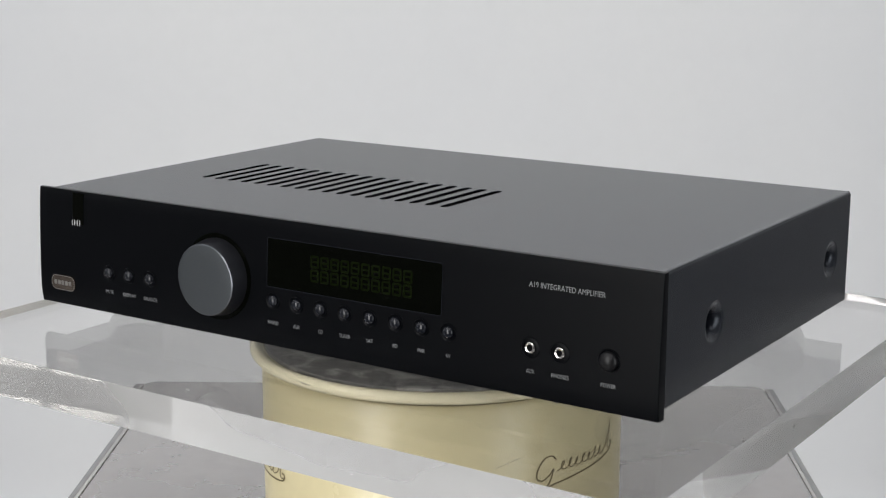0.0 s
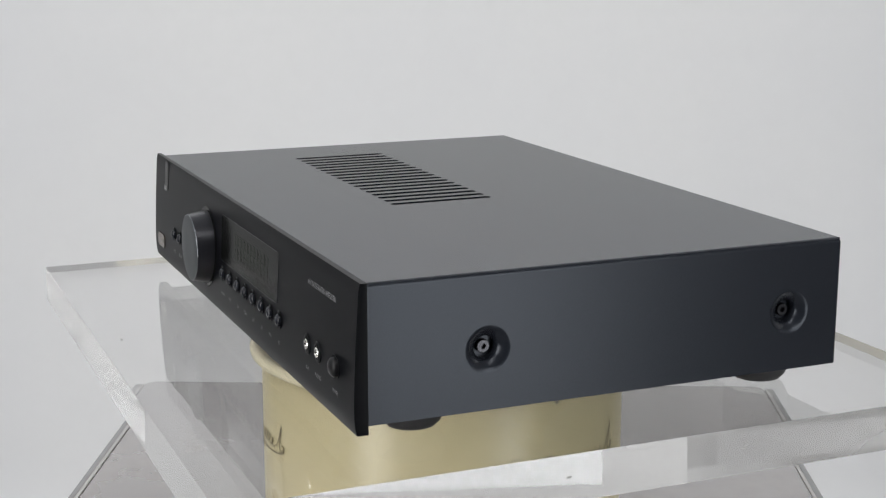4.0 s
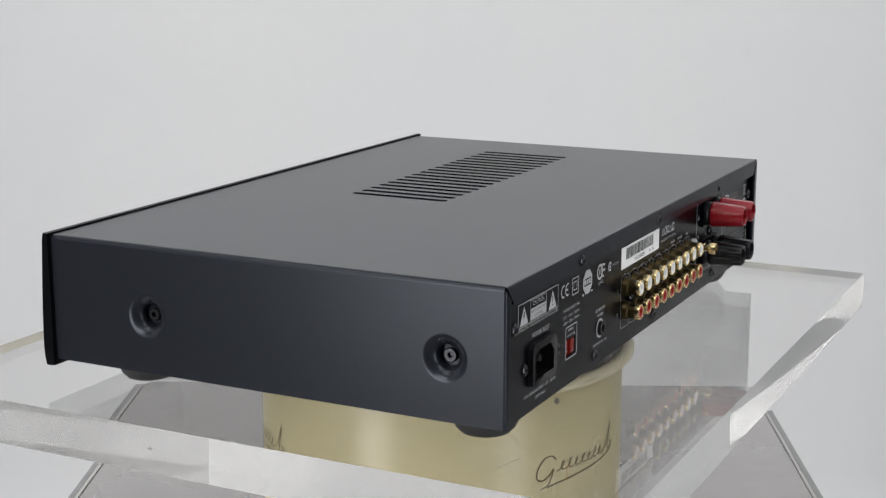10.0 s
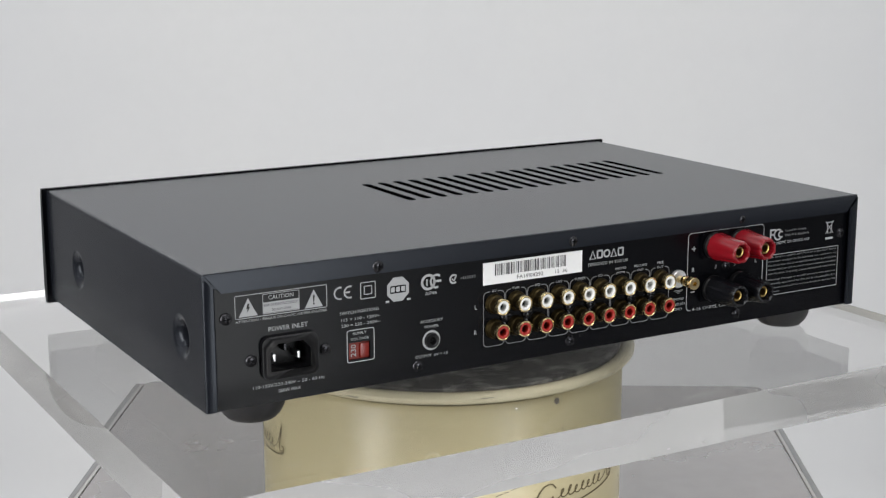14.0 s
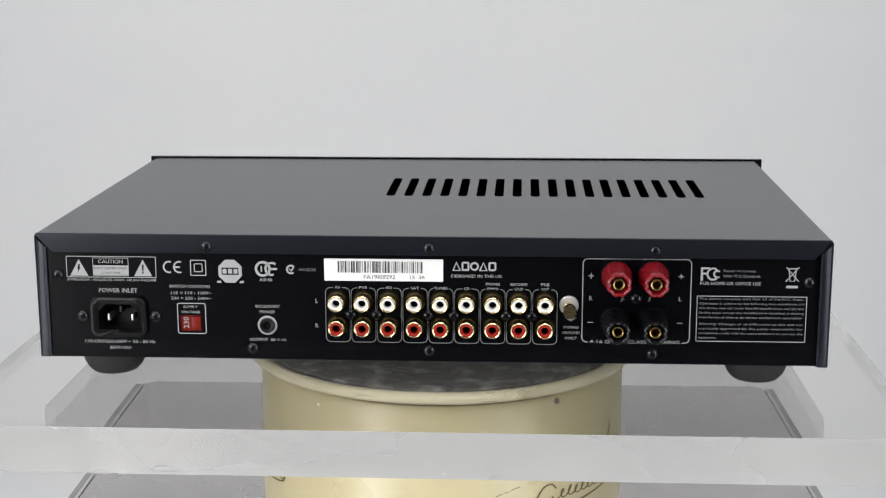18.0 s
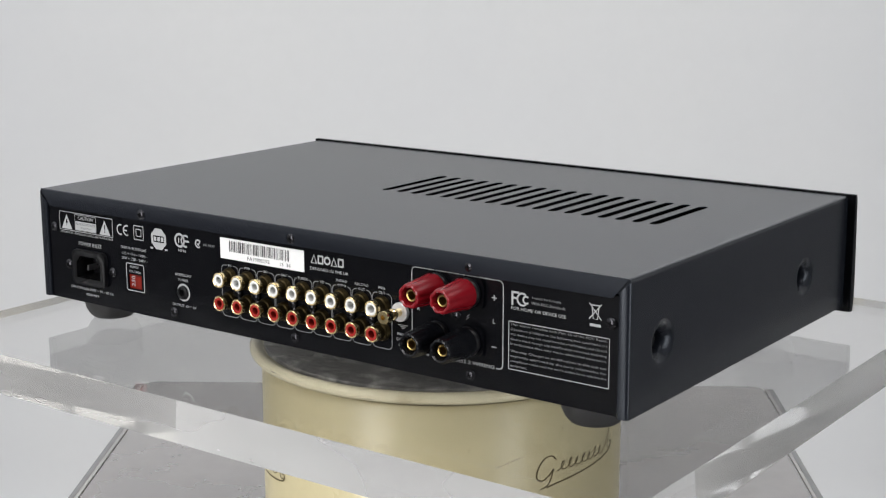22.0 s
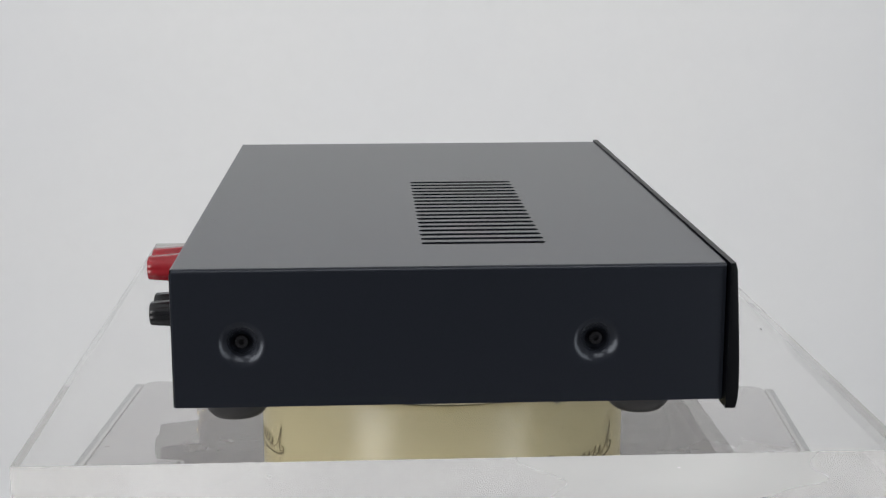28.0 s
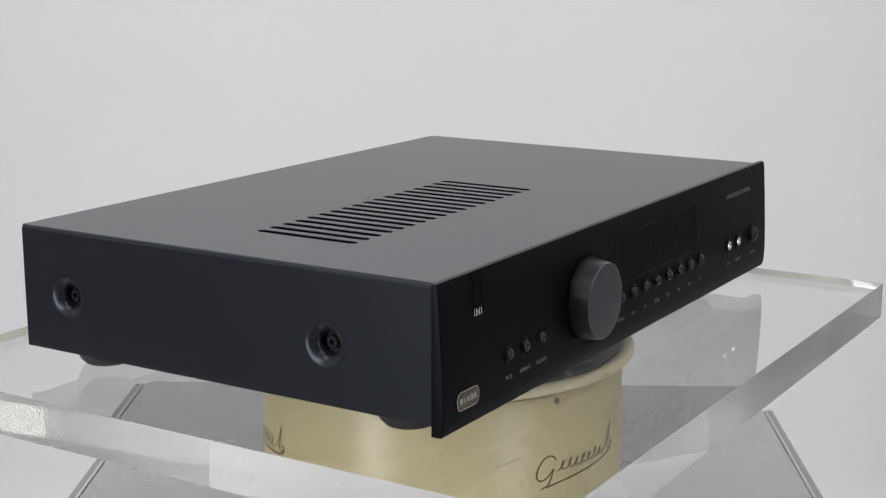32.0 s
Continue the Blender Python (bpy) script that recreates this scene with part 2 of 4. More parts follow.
def left(y=0.0, z=0.0, w=0.0):
    return Matrix(((0, 0, -1, -0.2143 - w), (-1, 0, 0, y), (0, 1, 0, z), (0, 0, 0, 1)))


P_TOP, P_LOW = 0.085, 0.0112


def front_y(z, x=0.0):
    """The panel leans out towards its lower third and rounds back at the bottom."""
    u = min(1, max(0, (P_TOP - z) / (P_TOP - 0.0245)))
    bow = 0.0031 * (1.25 * u - 0.25 * u ** 4)
    low = max(0, (0.0245 - z) / 0.0133)
    return -0.1326 - bow + 0.0007 * low * low + 0.001 * x


def front(x=0.0, z=0.0, w=0.0):
    return Matrix(((1, 0, 0, x), (0, 0, -1, front_y(z, x) - w), (0, 1, 0, z), (0, 0, 0, 1)))


def on_front(bm, x, z, w):
    """Lays a flat bmesh on the curved front panel."""
    for v in bm.verts:
        v.co = Vector((x + v.co.x, front_y(z + v.co.y, x + v.co.x) - w - v.co.z, z + v.co.y))
    return bm


# ---- the room ----
def build_room():
    # back wall that sweeps into the floor in one curve
    bm = bmesh.new()
    prof = [(1.9, 1.8)] + [(1.9 - 0.12 + 0.12 * math.cos(radians(a)), -0.83 - 0.12 * math.sin(radians(a))) for a in range(0, 91, 10)] + [(-0.45, -0.95)]
    rows = [[bm.verts.new((x, y, z)) for x in (-2.2, 2.2)] for y, z in prof]
    back = [[bm.verts.new((x, y + 0.01, z - 0.01)) for x in (-2.2, 2.2)] for y, z in prof]
    for r in (rows, back):
        for a, b in zip(r, r[1:]):
            bm.faces.new((a[0], a[1], b[1], b[0]))
    for k in (0, 1):
        for a, b, c, d in zip(rows, rows[1:], back[1:], back):
            bm.faces.new((a[k], b[k], c[k], d[k]))
    ob = new("backdrop", mesh_of("backdrop", bm, WALL))
    tagged(ob, "plain white photo backdrop sweeping from wall to floor", "backdrop", kind="structure")
    for name, dims, mat, label in (
            ("wall_left", (-2.6, -2.5, -3.0, 2.1, 0.12, 1.8), WALL, "plain white upper wall"),
            ("wall_right", (2.5, 2.6, -3.0, 2.1, 0.12, 1.8), WALL, "plain white upper wall"),
            # Unseen lower walls, added in grey to darken what the amplifier's sides reflect.
            ("reflection_wall_left", (-2.6, -2.5, -3.0, 2.1, -1.1, 0.12), SIDE_WALL, "unseen grey lower wall added to darken reflections"),
            ("reflection_wall_right", (2.5, 2.6, -3.0, 2.1, -1.1, 0.12), SIDE_WALL, "unseen grey lower wall added to darken reflections"),
            ("wall_front", (-2.5, 2.5, -3.0, -2.9, -1.1, 1.8), DARK_WALL, "plain dark grey wall"),
            ("wall_back", (-2.5, 2.5, 2.0, 2.1, -1.1, 1.8), DARK_WALL, "plain dark grey wall")):
        tagged(new(name, mesh_of(name, box(bmesh.new(), *dims), mat)), label, "wall", kind="structure")
    tagged(new("floor", mesh_of("floor", box(bmesh.new(), -2.5, 2.5, -2.9, 2.0, -1.05, -0.962), CARPET)), "plain grey carpet", "floor", kind="structure")
    tagged(new("ceiling", mesh_of("ceiling", box(bmesh.new(), -2.6, 2.6, -3.0, 2.1, 1.8, 1.9), WALL)), "plain white ceiling", "ceiling", kind="structure")


def build_window(name, x, y0, y1, z0, z1, cols, rows, glow):
    """A daylit window on a side wall: glowing panes between slim glazing bars."""
    w = thing(name, "tall daylit window with slim white glazing bars", "window", kind="structure")
    sgn = 1 if x < 0 else -1
    bm = bmesh.new()
    box(bm, *sorted((x, x + sgn * 0.03)), y0 - 0.04, y1 + 0.04, z0 - 0.04, z0)
    box(bm, *sorted((x, x + sgn * 0.03)), y0 - 0.04, y1 + 0.04, z1, z1 + 0.04)
    box(bm, *sorted((x, x + sgn * 0.03)), y0 - 0.04, y0, z0, z1)
    box(bm, *sorted((x, x + sgn * 0.03)), y1, y1 + 0.04, z0, z1)
    part("window_frame", bm, WALL, w)
    bar = 0.012
    dy, dz = (y1 - y0) / cols, (z1 - z0) / rows
    for k in range(1, cols):
        part("glazing_bar", box(bmesh.new(), *sorted((x, x + sgn * 0.02)), y0 + k * dy - bar, y0 + k * dy + bar, z0, z1), TABLE_LEG, w)
    for k in range(1, rows):
        part("glazing_bar", box(bmesh.new(), *sorted((x, x + sgn * 0.02)), y0, y1, z0 + k * dz - bar, z0 + k * dz + bar), TABLE_LEG, w)
    part("pane", box(bmesh.new(), *sorted((x + sgn * 0.001, x + sgn * 0.006)), y0, y1, z0, z1), glow, w, "bright daylit pane")


TABLE_Z = -0.150


def build_table():
    t = thing("display_table", "square grey-brown laminate table with pale edging", "table")
    t.matrix_world = pose(0, 0, 0, 0, 0, -1.8)
    x0, x1, y0, y1 = -0.260, 0.260, -0.275, 0.283
    part("tabletop", plate(bmesh.new(), rounded(x0, x1, y0, y1, 0.010), (), TABLE_Z - 0.022, TABLE_Z), TABLETOP, t)
    for sx in (-1, 1):
        bm = box(bmesh.new(), *sorted((sx * 0.2602, sx * 0.2628)), y0 + 0.01, y1 - 0.01, TABLE_Z - 0.02, TABLE_Z + 0.0012, 0.0005)
        part("inner_edging", bm, TABLE_EDGE, t, "pale inner edging strip", 5)
        bm = box(bmesh.new(), *sorted((sx * 0.2630, sx * 0.2672)), y0 + 0.01, y1 - 0.01, TABLE_Z - 0.026, TABLE_Z + 0.001, 0.0005)
        part("outer_edging", bm, TABLE_LEG, t, "grey outer edging strip", 5)
    for sx in (-1, 1):
        for sy in (-1, 1):
            bm = bmesh.new()
            box(bm, sx * 0.225 - 0.02, sx * 0.225 + 0.02, sy * 0.225 - 0.035, sy * 0.225 + 0.005, -0.962, TABLE_Z - 0.022, 0.002)
            part("leg", bm, TABLE_LEG, t)
    return t


SLAB_T = 0.0245
DRUM_R = 0.115
PLATTER_Z = -SLAB_T - 0.0030


def on_drum(bm, w=0.0004):
    """Wraps a flat bmesh round the drum: x is the arc from the front, y the height."""
    for v in bm.verts:
        a = v.co.x / DRUM_R
        r = DRUM_R + w
        v.co = Vector((r * math.sin(a), -r * math.cos(a), v.co.y))
    return bm


def smooth_line(pts, n=6):
    """Catmull-Rom through the points."""
    out = []
    for k in range(len(pts) - 1):
        p = [Vector(pts[min(max(k + d, 0), len(pts) - 1)]) for d in (-1, 0, 1, 2)]
        for s in range(n):
            t = s / n
            out.append(tuple(0.5 * ((2 * p[1]) + (p[2] - p[0]) * t + (2 * p[0] - 5 * p[1] + 4 * p[2] - p[3]) * t * t + (3 * p[1] - p[0] - 3 * p[2] + p[3]) * t ** 3)))
    out.append(tuple(pts[-1]))
    return out


def build_drum():
    d = thing("turntable_drum", "cream enamelled metal turntable drum with brown script marks", "turntable base")
    top = PLATTER_Z - 0.0097
    bm = bmesh.new()
    lathe(bm, [(0, TABLE_Z), (DRUM_R + 0.002, TABLE_Z), (DRUM_R + 0.002, TABLE_Z + 0.006), (DRUM_R, TABLE_Z + 0.008), (DRUM_R, top - 0.004), (DRUM_R - 0.002, top - 0.001), (DRUM_R - 0.006, top), (0, top)], seg=128)
    part("drum_body", bm, CREAM, d)
    # Black ring added to darken the gap, standing for the shadow under the rim.
    part("gap_dark_ring", lathe(bmesh.new(), [(0.100, top - 0.0002), (0.1135, top - 0.0002), (0.1135, PLATTER_Z - 0.0079), (0.100, PLATTER_Z - 0.0079)], seg=96), RUBBER, d, "thin black ring added to darken the gap under the rim")
    # a wavy script-like flourish, as plain strokes
    for turn in (50.2, -69.8, 170.2):
        bm = bmesh.new()
        head = [(-0.0200, 0.0088), (-0.0232, 0.0128), (-0.0285, 0.0118), (-0.0330, 0.0048), (-0.0336, -0.0022), (-0.0298, -0.0050), (-0.0246, -0.0012), (-0.0222, 0.0026), (-0.0236, -0.0040), (-0.0262, -0.0095), (-0.0312, -0.0118)]
        stroke(bm, smooth_line(head, 8), 0.0012)
        wave = []
        for k in range(113):
            q = k / 16
            tall = (0.0034, 0.0040, 0.0031, 0.0037, 0.0031, 0.0040, 0.0034, 0.0036)[int(q)]
            y = tall * (1 - math.cos(2 * math.pi * q))
            wave.append((-0.0196 + 0.0057 * q + 0.0019 * math.sin(2 * math.pi * q) + 0.34 * y, y))
        wave += smooth_line([(0.0222, 0.0010), (0.0262, 0.0040), (0.0302, 0.0130), (0.0330, 0.0215), (0.0318, 0.0140), (0.0296, 0.0036), (0.0312, 0.0004), (0.0340, 0.0016)], 6)
        stroke(bm, wave, 0.0009)
        stroke(bm, smooth_line([(-0.0270, -0.0112), (-0.020, -0.0095), (0.0, -0.0068), (0.022, -0.0040), (0.0325, -0.0012), (0.0352, 0.0022), (0.0345, 0.0048), (0.0322, 0.0046)], 7), 0.0013)
        for v in bm.verts:
            v.co.x = 1.025 * v.co.x - 0.0091 + radians(turn) * DRUM_R
            v.co.y = 0.77 * v.co.y - 0.0836
        on_drum(bm)
        part("script_mark", bm, BROWN_INK, d, "brown painted script flourish")
    for k, (a, z, sx, sy) in enumerate(((35.2, top - 0.0035, 0.0020, 0.0020), (37.5, top - 0.021, 0.0007, 0.0012), (47.0, top - 0.015, 0.0004, 0.0009))):
        bm = bmesh.new()
        plate(bm, [(x * sx + radians(a) * DRUM_R, y * sy * (1.3 if y < 0 else 0.7) + z) for x, y in circle(1, 10)], w0=0, w1=0)
        part("paint_chip", on_drum(bm), SCUFF, d, "dark paint chip")
    for a0, z0, a1, z1 in ((15.6, -0.0754, 17.6, -0.0743), (18.2, -0.0738, 19.4, -0.0735), (20.2, -0.0727, 23.0, -0.0712)):
        bm = stroke(bmesh.new(), [(radians(a0) * DRUM_R, z0), (radians((a0 + a1) / 2) * DRUM_R, (z0 + z1) / 2 + 0.0002), (radians(a1) * DRUM_R, z1)], 0.0005)
        part("scratch", on_drum(bm), SCUFF, d, "thin grey scratch")
    return d


def build_platter():
    p = thing("turntable_platter", "round turntable platter with worn grey mat and cream rim", "turntable platter")
    zt = PLATTER_Z
    part("hub", lathe(bmesh.new(), [(0, zt - 0.001), (0.040, zt - 0.001), (0.040, -SLAB_T - 0.0008), (0.039, -SLAB_T - 0.0003), (0, -SLAB_T - 0.0003)], seg=48), RUBBER, p, "round black rubber spacer")
    bm = bmesh.new()
    lathe(bm, [(0, zt - 0.003), (0.114, zt - 0.003), (0.1165, zt - 0.0012), (0.119, zt - 0.0009), (0.1213, zt - 0.0020), (0.1224, zt - 0.0038), (0.1221, zt - 0.0058), (0.1205, zt - 0.0074), (0.117, zt - 0.0078), (0, zt - 0.0078)], seg=128)
    part("rim", bm, CREAM_RIM, p)
    bm = bmesh.new()
    lathe(bm, [(0, zt - 0.0032), (0.1135, zt - 0.0032), (0.1135, zt - 0.0006), (0.1125, zt - 0.0001), (0, zt - 0.0001)], seg=96)
    part("mat", bm, SLATE, p, "worn mottled grey mat")
    rnd = random.Random(11)
    for k in range(26):
        a, r, d = rnd.uniform(0, 2 * math.pi), rnd.uniform(0.066, 0.110), rnd.uniform(0, math.pi)
        n = rnd.uniform(0.0015, 0.007)
        bend = rnd.uniform(-0.0006, 0.0006)
        pts = [(r * math.cos(a) + u * n * math.cos(d) - bend * (1 - u * u) * math.sin(d), r * math.sin(a) + u * n * math.sin(d) + bend * (1 - u * u) * math.cos(d)) for u in (-1, -0.4, 0.3, 1)]
        part("scratch", stroke(bmesh.new(), pts, rnd.uniform(0.0002, 0.0005), w=zt + 0.0001), SCRATCH, p, "pale scratch on the mat")
    rnd = random.Random(4)
    for k in range(9):
        bm = bmesh.new()
        a = k * 40 + rnd.uniform(-15, 15)
        z = zt - rnd.uniform(0.003, 0.0062)
        pts = [(radians(a + d) * 0.1225, z + rnd.uniform(-0.0004, 0.0004)) for d in (0, 1.2, 2.6, 3.4)]
        stroke(bm, pts, rnd.uniform(0.0003, 0.0006))
        for v in bm.verts:
            q = v.co.x / 0.1225
            v.co = Vector((0.1229 * math.sin(q), -0.1229 * math.cos(q), v.co.y))
        part("scuff", bm, SCUFF, p, "dark scuff on the rim")
    return p


def slab_face(face, a, z):
    """A frame on one of the slab's four edges, 0.2 mm proud."""
    e = 0.0002
    if face[1] == "y":
        sgn, y = (1, 0.2145 + e) if face[0] == "+" else (-1, -0.2115 - e)
        return Matrix(((-sgn, 0, 0, a), (0, 0, sgn, y), (0, 1, 0, z), (0, 0, 0, 1)))
    sgn, x = (1, 0.2495 + e) if face[0] == "+" else (-1, -0.2525 - e)
    return Matrix(((0, 0, sgn, x), (sgn, 0, 0, a), (0, 1, 0, z), (0, 0, 0, 1)))


def build_slab():
    s = thing("acrylic_slab", "thick clear acrylic slab with polished edges lying on the platter", "acrylic slab")
    bm = bmesh.new()
    box(bm, -0.2525, 0.2495, -0.2115, 0.2145, -SLAB_T, 0.0)
    ob = part("sheet", bm, ACRYLIC, s, angle=4)
    ob.visible_shadow = False
    ob.data.materials.append(ACRYLIC_EDGE)
    for f in ob.data.polygons:
        f.material_index = 1 if max(abs(f.normal.x), abs(f.normal.y)) > 0.99 else 0
    # small dark nicks and pen rings on the edges: face, place along it, height, half length
    for face, a, z, h in (("+y", -0.036, -0.0222, 0.0030), ("+y", -0.0125, -0.0215, 0.0018), ("-y", 0.0884, -0.0178, 0.0014), ("+x", 0.060, -0.0103, 0.0014), ("+x", 0.050, -0.0098, 0.0006), ("+x", -0.019, -0.0120, 0.0012), ("+x", -0.039, -0.0114, 0.0028), ("-x", -0.0426, -0.0107, 0.0012), ("-x", 0.0126, -0.0118, 0.0012), ("-x", 0.099, -0.0043, 0.0008), ("-x", 0.0947, -0.0071, 0.0018), ("-x", -0.0996, -0.0067, 0.0014)):
        bm = bmesh.new()
        plate(bm, [(h * 0.6 * x, h * 0.16 * y * (1.2 + 0.5 * math.sin(7 * x))) for x, y in circle(1, 10)], (), 0, 0)
        m = slab_face(face, a, z)
        bm.transform(m)
        part("nick", bm, NICK, s, "tiny dark nick on the edge")
    for face, a, z, w in (("+y", 0.1296, -0.0215, 0.0062), ("+y", 0.161, -0.0232, 0.0060), ("-y", -0.1156, -0.0215, 0.0062)):
        bm = stroke(bmesh.new(), [(w * math.cos(radians(12 * k)), 0.0016 * math.sin(radians(12 * k))) for k in range(4, 28)], 0.00035)
        bm.transform(slab_face(face, a, z))
        part("pen_ring", bm, NICK, s, "faint pen ring on the edge")
    for x, y, h, mat, label in ((-0.0336, -0.1975, 0.0016, NICK, "dark speck on the surface"), (0.0556, 0.1732, 0.0007, WHITE_PLASTIC, "pale speck on the surface")):
        bm = plate(bmesh.new(), [(x + h * u, y + 0.35 * h * v * (1 + 0.4 * math.sin(3 * u))) for u, v in circle(1, 10)], (), 0.0001, 0.0003)
        part("speck", bm, mat, s, label)
    return s


# ---- the amplifier ----
B_TOP, B_LOW, B_FRONT = 0.0841, 0.0146, -0.1285
BX0, BX1 = -0.2143, 0.2137


def back_y(x):
    """The cover's rear edge is a little out of square."""
    return 0.1421 - 0.0042 * x


def stadium(x, y0, y1, w, n=6):
    r = w / 2
    pts = [(x + r * math.cos(radians(180 * k / n)), y1 - r + r * math.sin(radians(180 * k / n))) for k in range(n + 1)]
    pts += [(x + r * math.cos(radians(180 + 180 * k / n)), y0 + r + r * math.sin(radians(180 + 180 * k / n))) for k in range(n + 1)]
    return pts


DIMPLES = [(-0.0655, 0.0455), (0.1095, 0.0462)]
DIMPLE_R = 0.0121


def build_cover(amp):
    bm = bmesh.new()
    r = 0.0024
    slots = [stadium(0.0308 - k * 0.01115, -0.0460, 0.0192, 0.0056) for k in range(18)]
    plate(bm, [(BX0 + r, B_FRONT), (BX1 - r, B_FRONT), (BX1 - r, back_y(BX1) - 0.001), (BX0 + r, back_y(BX0) - 0.001)], slots, B_TOP - 0.0007, B_TOP)
    for frame_of in (right, left):
        m = frame_of()
        sgn = 1 if frame_of is right else -1
        edge = BX1 if sgn > 0 else BX0
        a, b = sorted((sgn * B_FRONT, sgn * (back_y(edge) - 0.001)))
        holes = [circle(DIMPLE_R, 40, sgn * y, z) for y, z in DIMPLES]
        plate(bm, [(a, B_LOW), (b, B_LOW), (b, B_TOP - r), (a, B_TOP - r)], holes, 0, 0, m)
        for y, z in DIMPLES:
            prof = [(DIMPLE_R, 0), (0.0112, -0.0001), (0.0100, -0.0005), (0.0088, -0.0012), (0.0076, -0.0021), (0.0066, -0.0030), (0.0060, -0.0040), (0.0057, -0.0058), (0.0056, -0.0085), (0, -0.0086)]
            lathe(bm, prof, frame_of(y, z), 40)
        # rounded long edge
        rows = []
        for k in range(7):
            q = radians(90 * k / 6)
            x = (BX1 - r + r * math.sin(q)) if sgn > 0 else (BX0 + r - r * math.sin(q))
            z = B_TOP - r + r * math.cos(q)
            rows.append([bm.verts.new((x, B_FRONT, z)), bm.verts.new((x, back_y(edge) - 0.001, z))])
        for p, q in zip(rows, rows[1:]):
            bm.faces.new((p[0], p[1], q[1], q[0]))
    cover = weigh(part("top_cover", bm, COVER, amp, "satin black steel cover with vent slots", 40))
    for f in cover.data.polygons:
        f.use_smooth = max(abs(f.normal.x), abs(f.normal.z)) < 0.99999
    # folded lips round the rear opening
    c = 0.0010
    bm = bmesh.new()
    prof = [(-c, B_TOP), (-0.0003, B_TOP - 0.0004), (0.0, B_TOP - 0.0012), (0.0, 0.0738), (-0.0012, 0.0735)]
    rows = []
    for y, z in prof:
        inset = max(0.0, B_TOP - z) * 0.85
        rows.append([bm.verts.new((x, back_y(x) + y, z)) for x in (BX0 + 0.0008 + inset, BX1 - 0.0008 - inset)])
    for a, b in zip(rows, rows[1:]):
        bm.faces.new((a[0], a[1], b[1], b[0]))
    part("rear_lip", bm, COVER, amp, "folded rear lip of the cover")
    for sgn, edge in ((1, BX1), (-1, BX0)):
        bm = bmesh.new()
        rr, yy, B_BACK = 0.0024, back_y(edge) - 0.0011, back_y(edge)
        arc = [(edge - sgn * rr * (1 - math.sin(radians(15 * k))), yy, B_TOP - rr * (1 - math.cos(radians(15 * k)))) for k in range(7)]
        bm.faces.new([bm.verts.new(v) for v in arc + [(edge, yy, B_TOP - 0.008), (edge - sgn * 0.008, yy, B_TOP - 0.008), (edge - sgn * 0.008, yy, B_TOP)]])
        part("corner_web", bm, COVER, amp)
        bm = bmesh.new()
        prof = [(edge, B_BACK - c), (edge - sgn * 0.0004, B_BACK - 0.0003), (edge - sgn * 0.0014, B_BACK + 0.0002), (edge - sgn * 0.0054, B_BACK + 0.0002), (edge - sgn * 0.0062, B_BACK - 0.0004), (edge - sgn * 0.0062, B_BACK - 0.0014)]
        rows = []
        for x, y in prof:
            d = abs(x - edge)
            rows.append([bm.verts.new((x, y, B_LOW + 0.0002)), bm.verts.new((x, y, B_TOP - 0.0016 - 1.0 * d))])
        for a, b in zip(rows, rows[1:]):
            bm.faces.new((a[0], a[1], b[1], b[0]))
        part("rear_lip", bm, COVER, amp, "folded side lip of the cover")


def build_chassis(amp):
    bm = bmesh.new()
    box(bm, BX0 + 0.0015, BX1 - 0.0015, B_FRONT - 0.0006, REAR_Y - 0.0012, B_LOW - 0.0002, B_LOW + 0.001)
    part("bottom_plate", bm, REAR_BLACK, amp)
    bm = bmesh.new()
    box(bm, BX0 + 0.003, BX1 - 0.003, -0.1300, B_FRONT + 0.0004, B_LOW, B_TOP - 0.002)
    part("front_bulkhead", bm, DARK, amp)
    # Black sheet added under the vent slots in place of the shade inside.
    bm = bmesh.new()
    box(bm, BX0 + 0.014, BX1 - 0.014, -0.11, 0.12, 0.062, 0.0632)
    part("slot_shade_plate", bm, DARK, amp, "dark plate added so the vent slots look black")
    foot = mesh_of("foot", lathe(bmesh.new(), [(0, 0.0002), (0.0092, 0.0002), (0.0126, 0.0011), (0.0152, 0.0038), (0.0170, 0.0075), (0.0178, 0.0110), (0.0180, B_LOW - 0.0004), (0, B_LOW - 0.0004)], seg=40), RUBBER)
    for x in (0.1795, -0.1803):
        for y in (0.1150, -0.0925):
            part("foot", foot, RUBBER, amp, "round black rubber foot", at=Matrix.Translation((x, y, 0)))
    # hex socket screws in the side dimples
    bm = bmesh.new()
    hexa = [(0.0016 * math.cos(radians(60 * k)), 0.0016 * math.sin(radians(60 * k))) for k in range(6)]
    plate(bm, circle(0.0031, 24), [hexa], 0, 0.0026)
    lathe(bm, [(0.0031, 0.0), (0.0035, 0.0), (0.0035, 0.0020), (0.0031, 0.00261)], seg=24)
    plate(bm, circle(0.0025, 12), (), 0.0002, 0.0008)
    me = mesh_of("socket_screw", bm, SCREW)
    for y, z in DIMPLES:
        part("socket_screw", me, SCREW, amp, at=right(y, z, -0.0084))
        part("socket_screw", me, SCREW, amp, at=left(y, z, -0.0084))


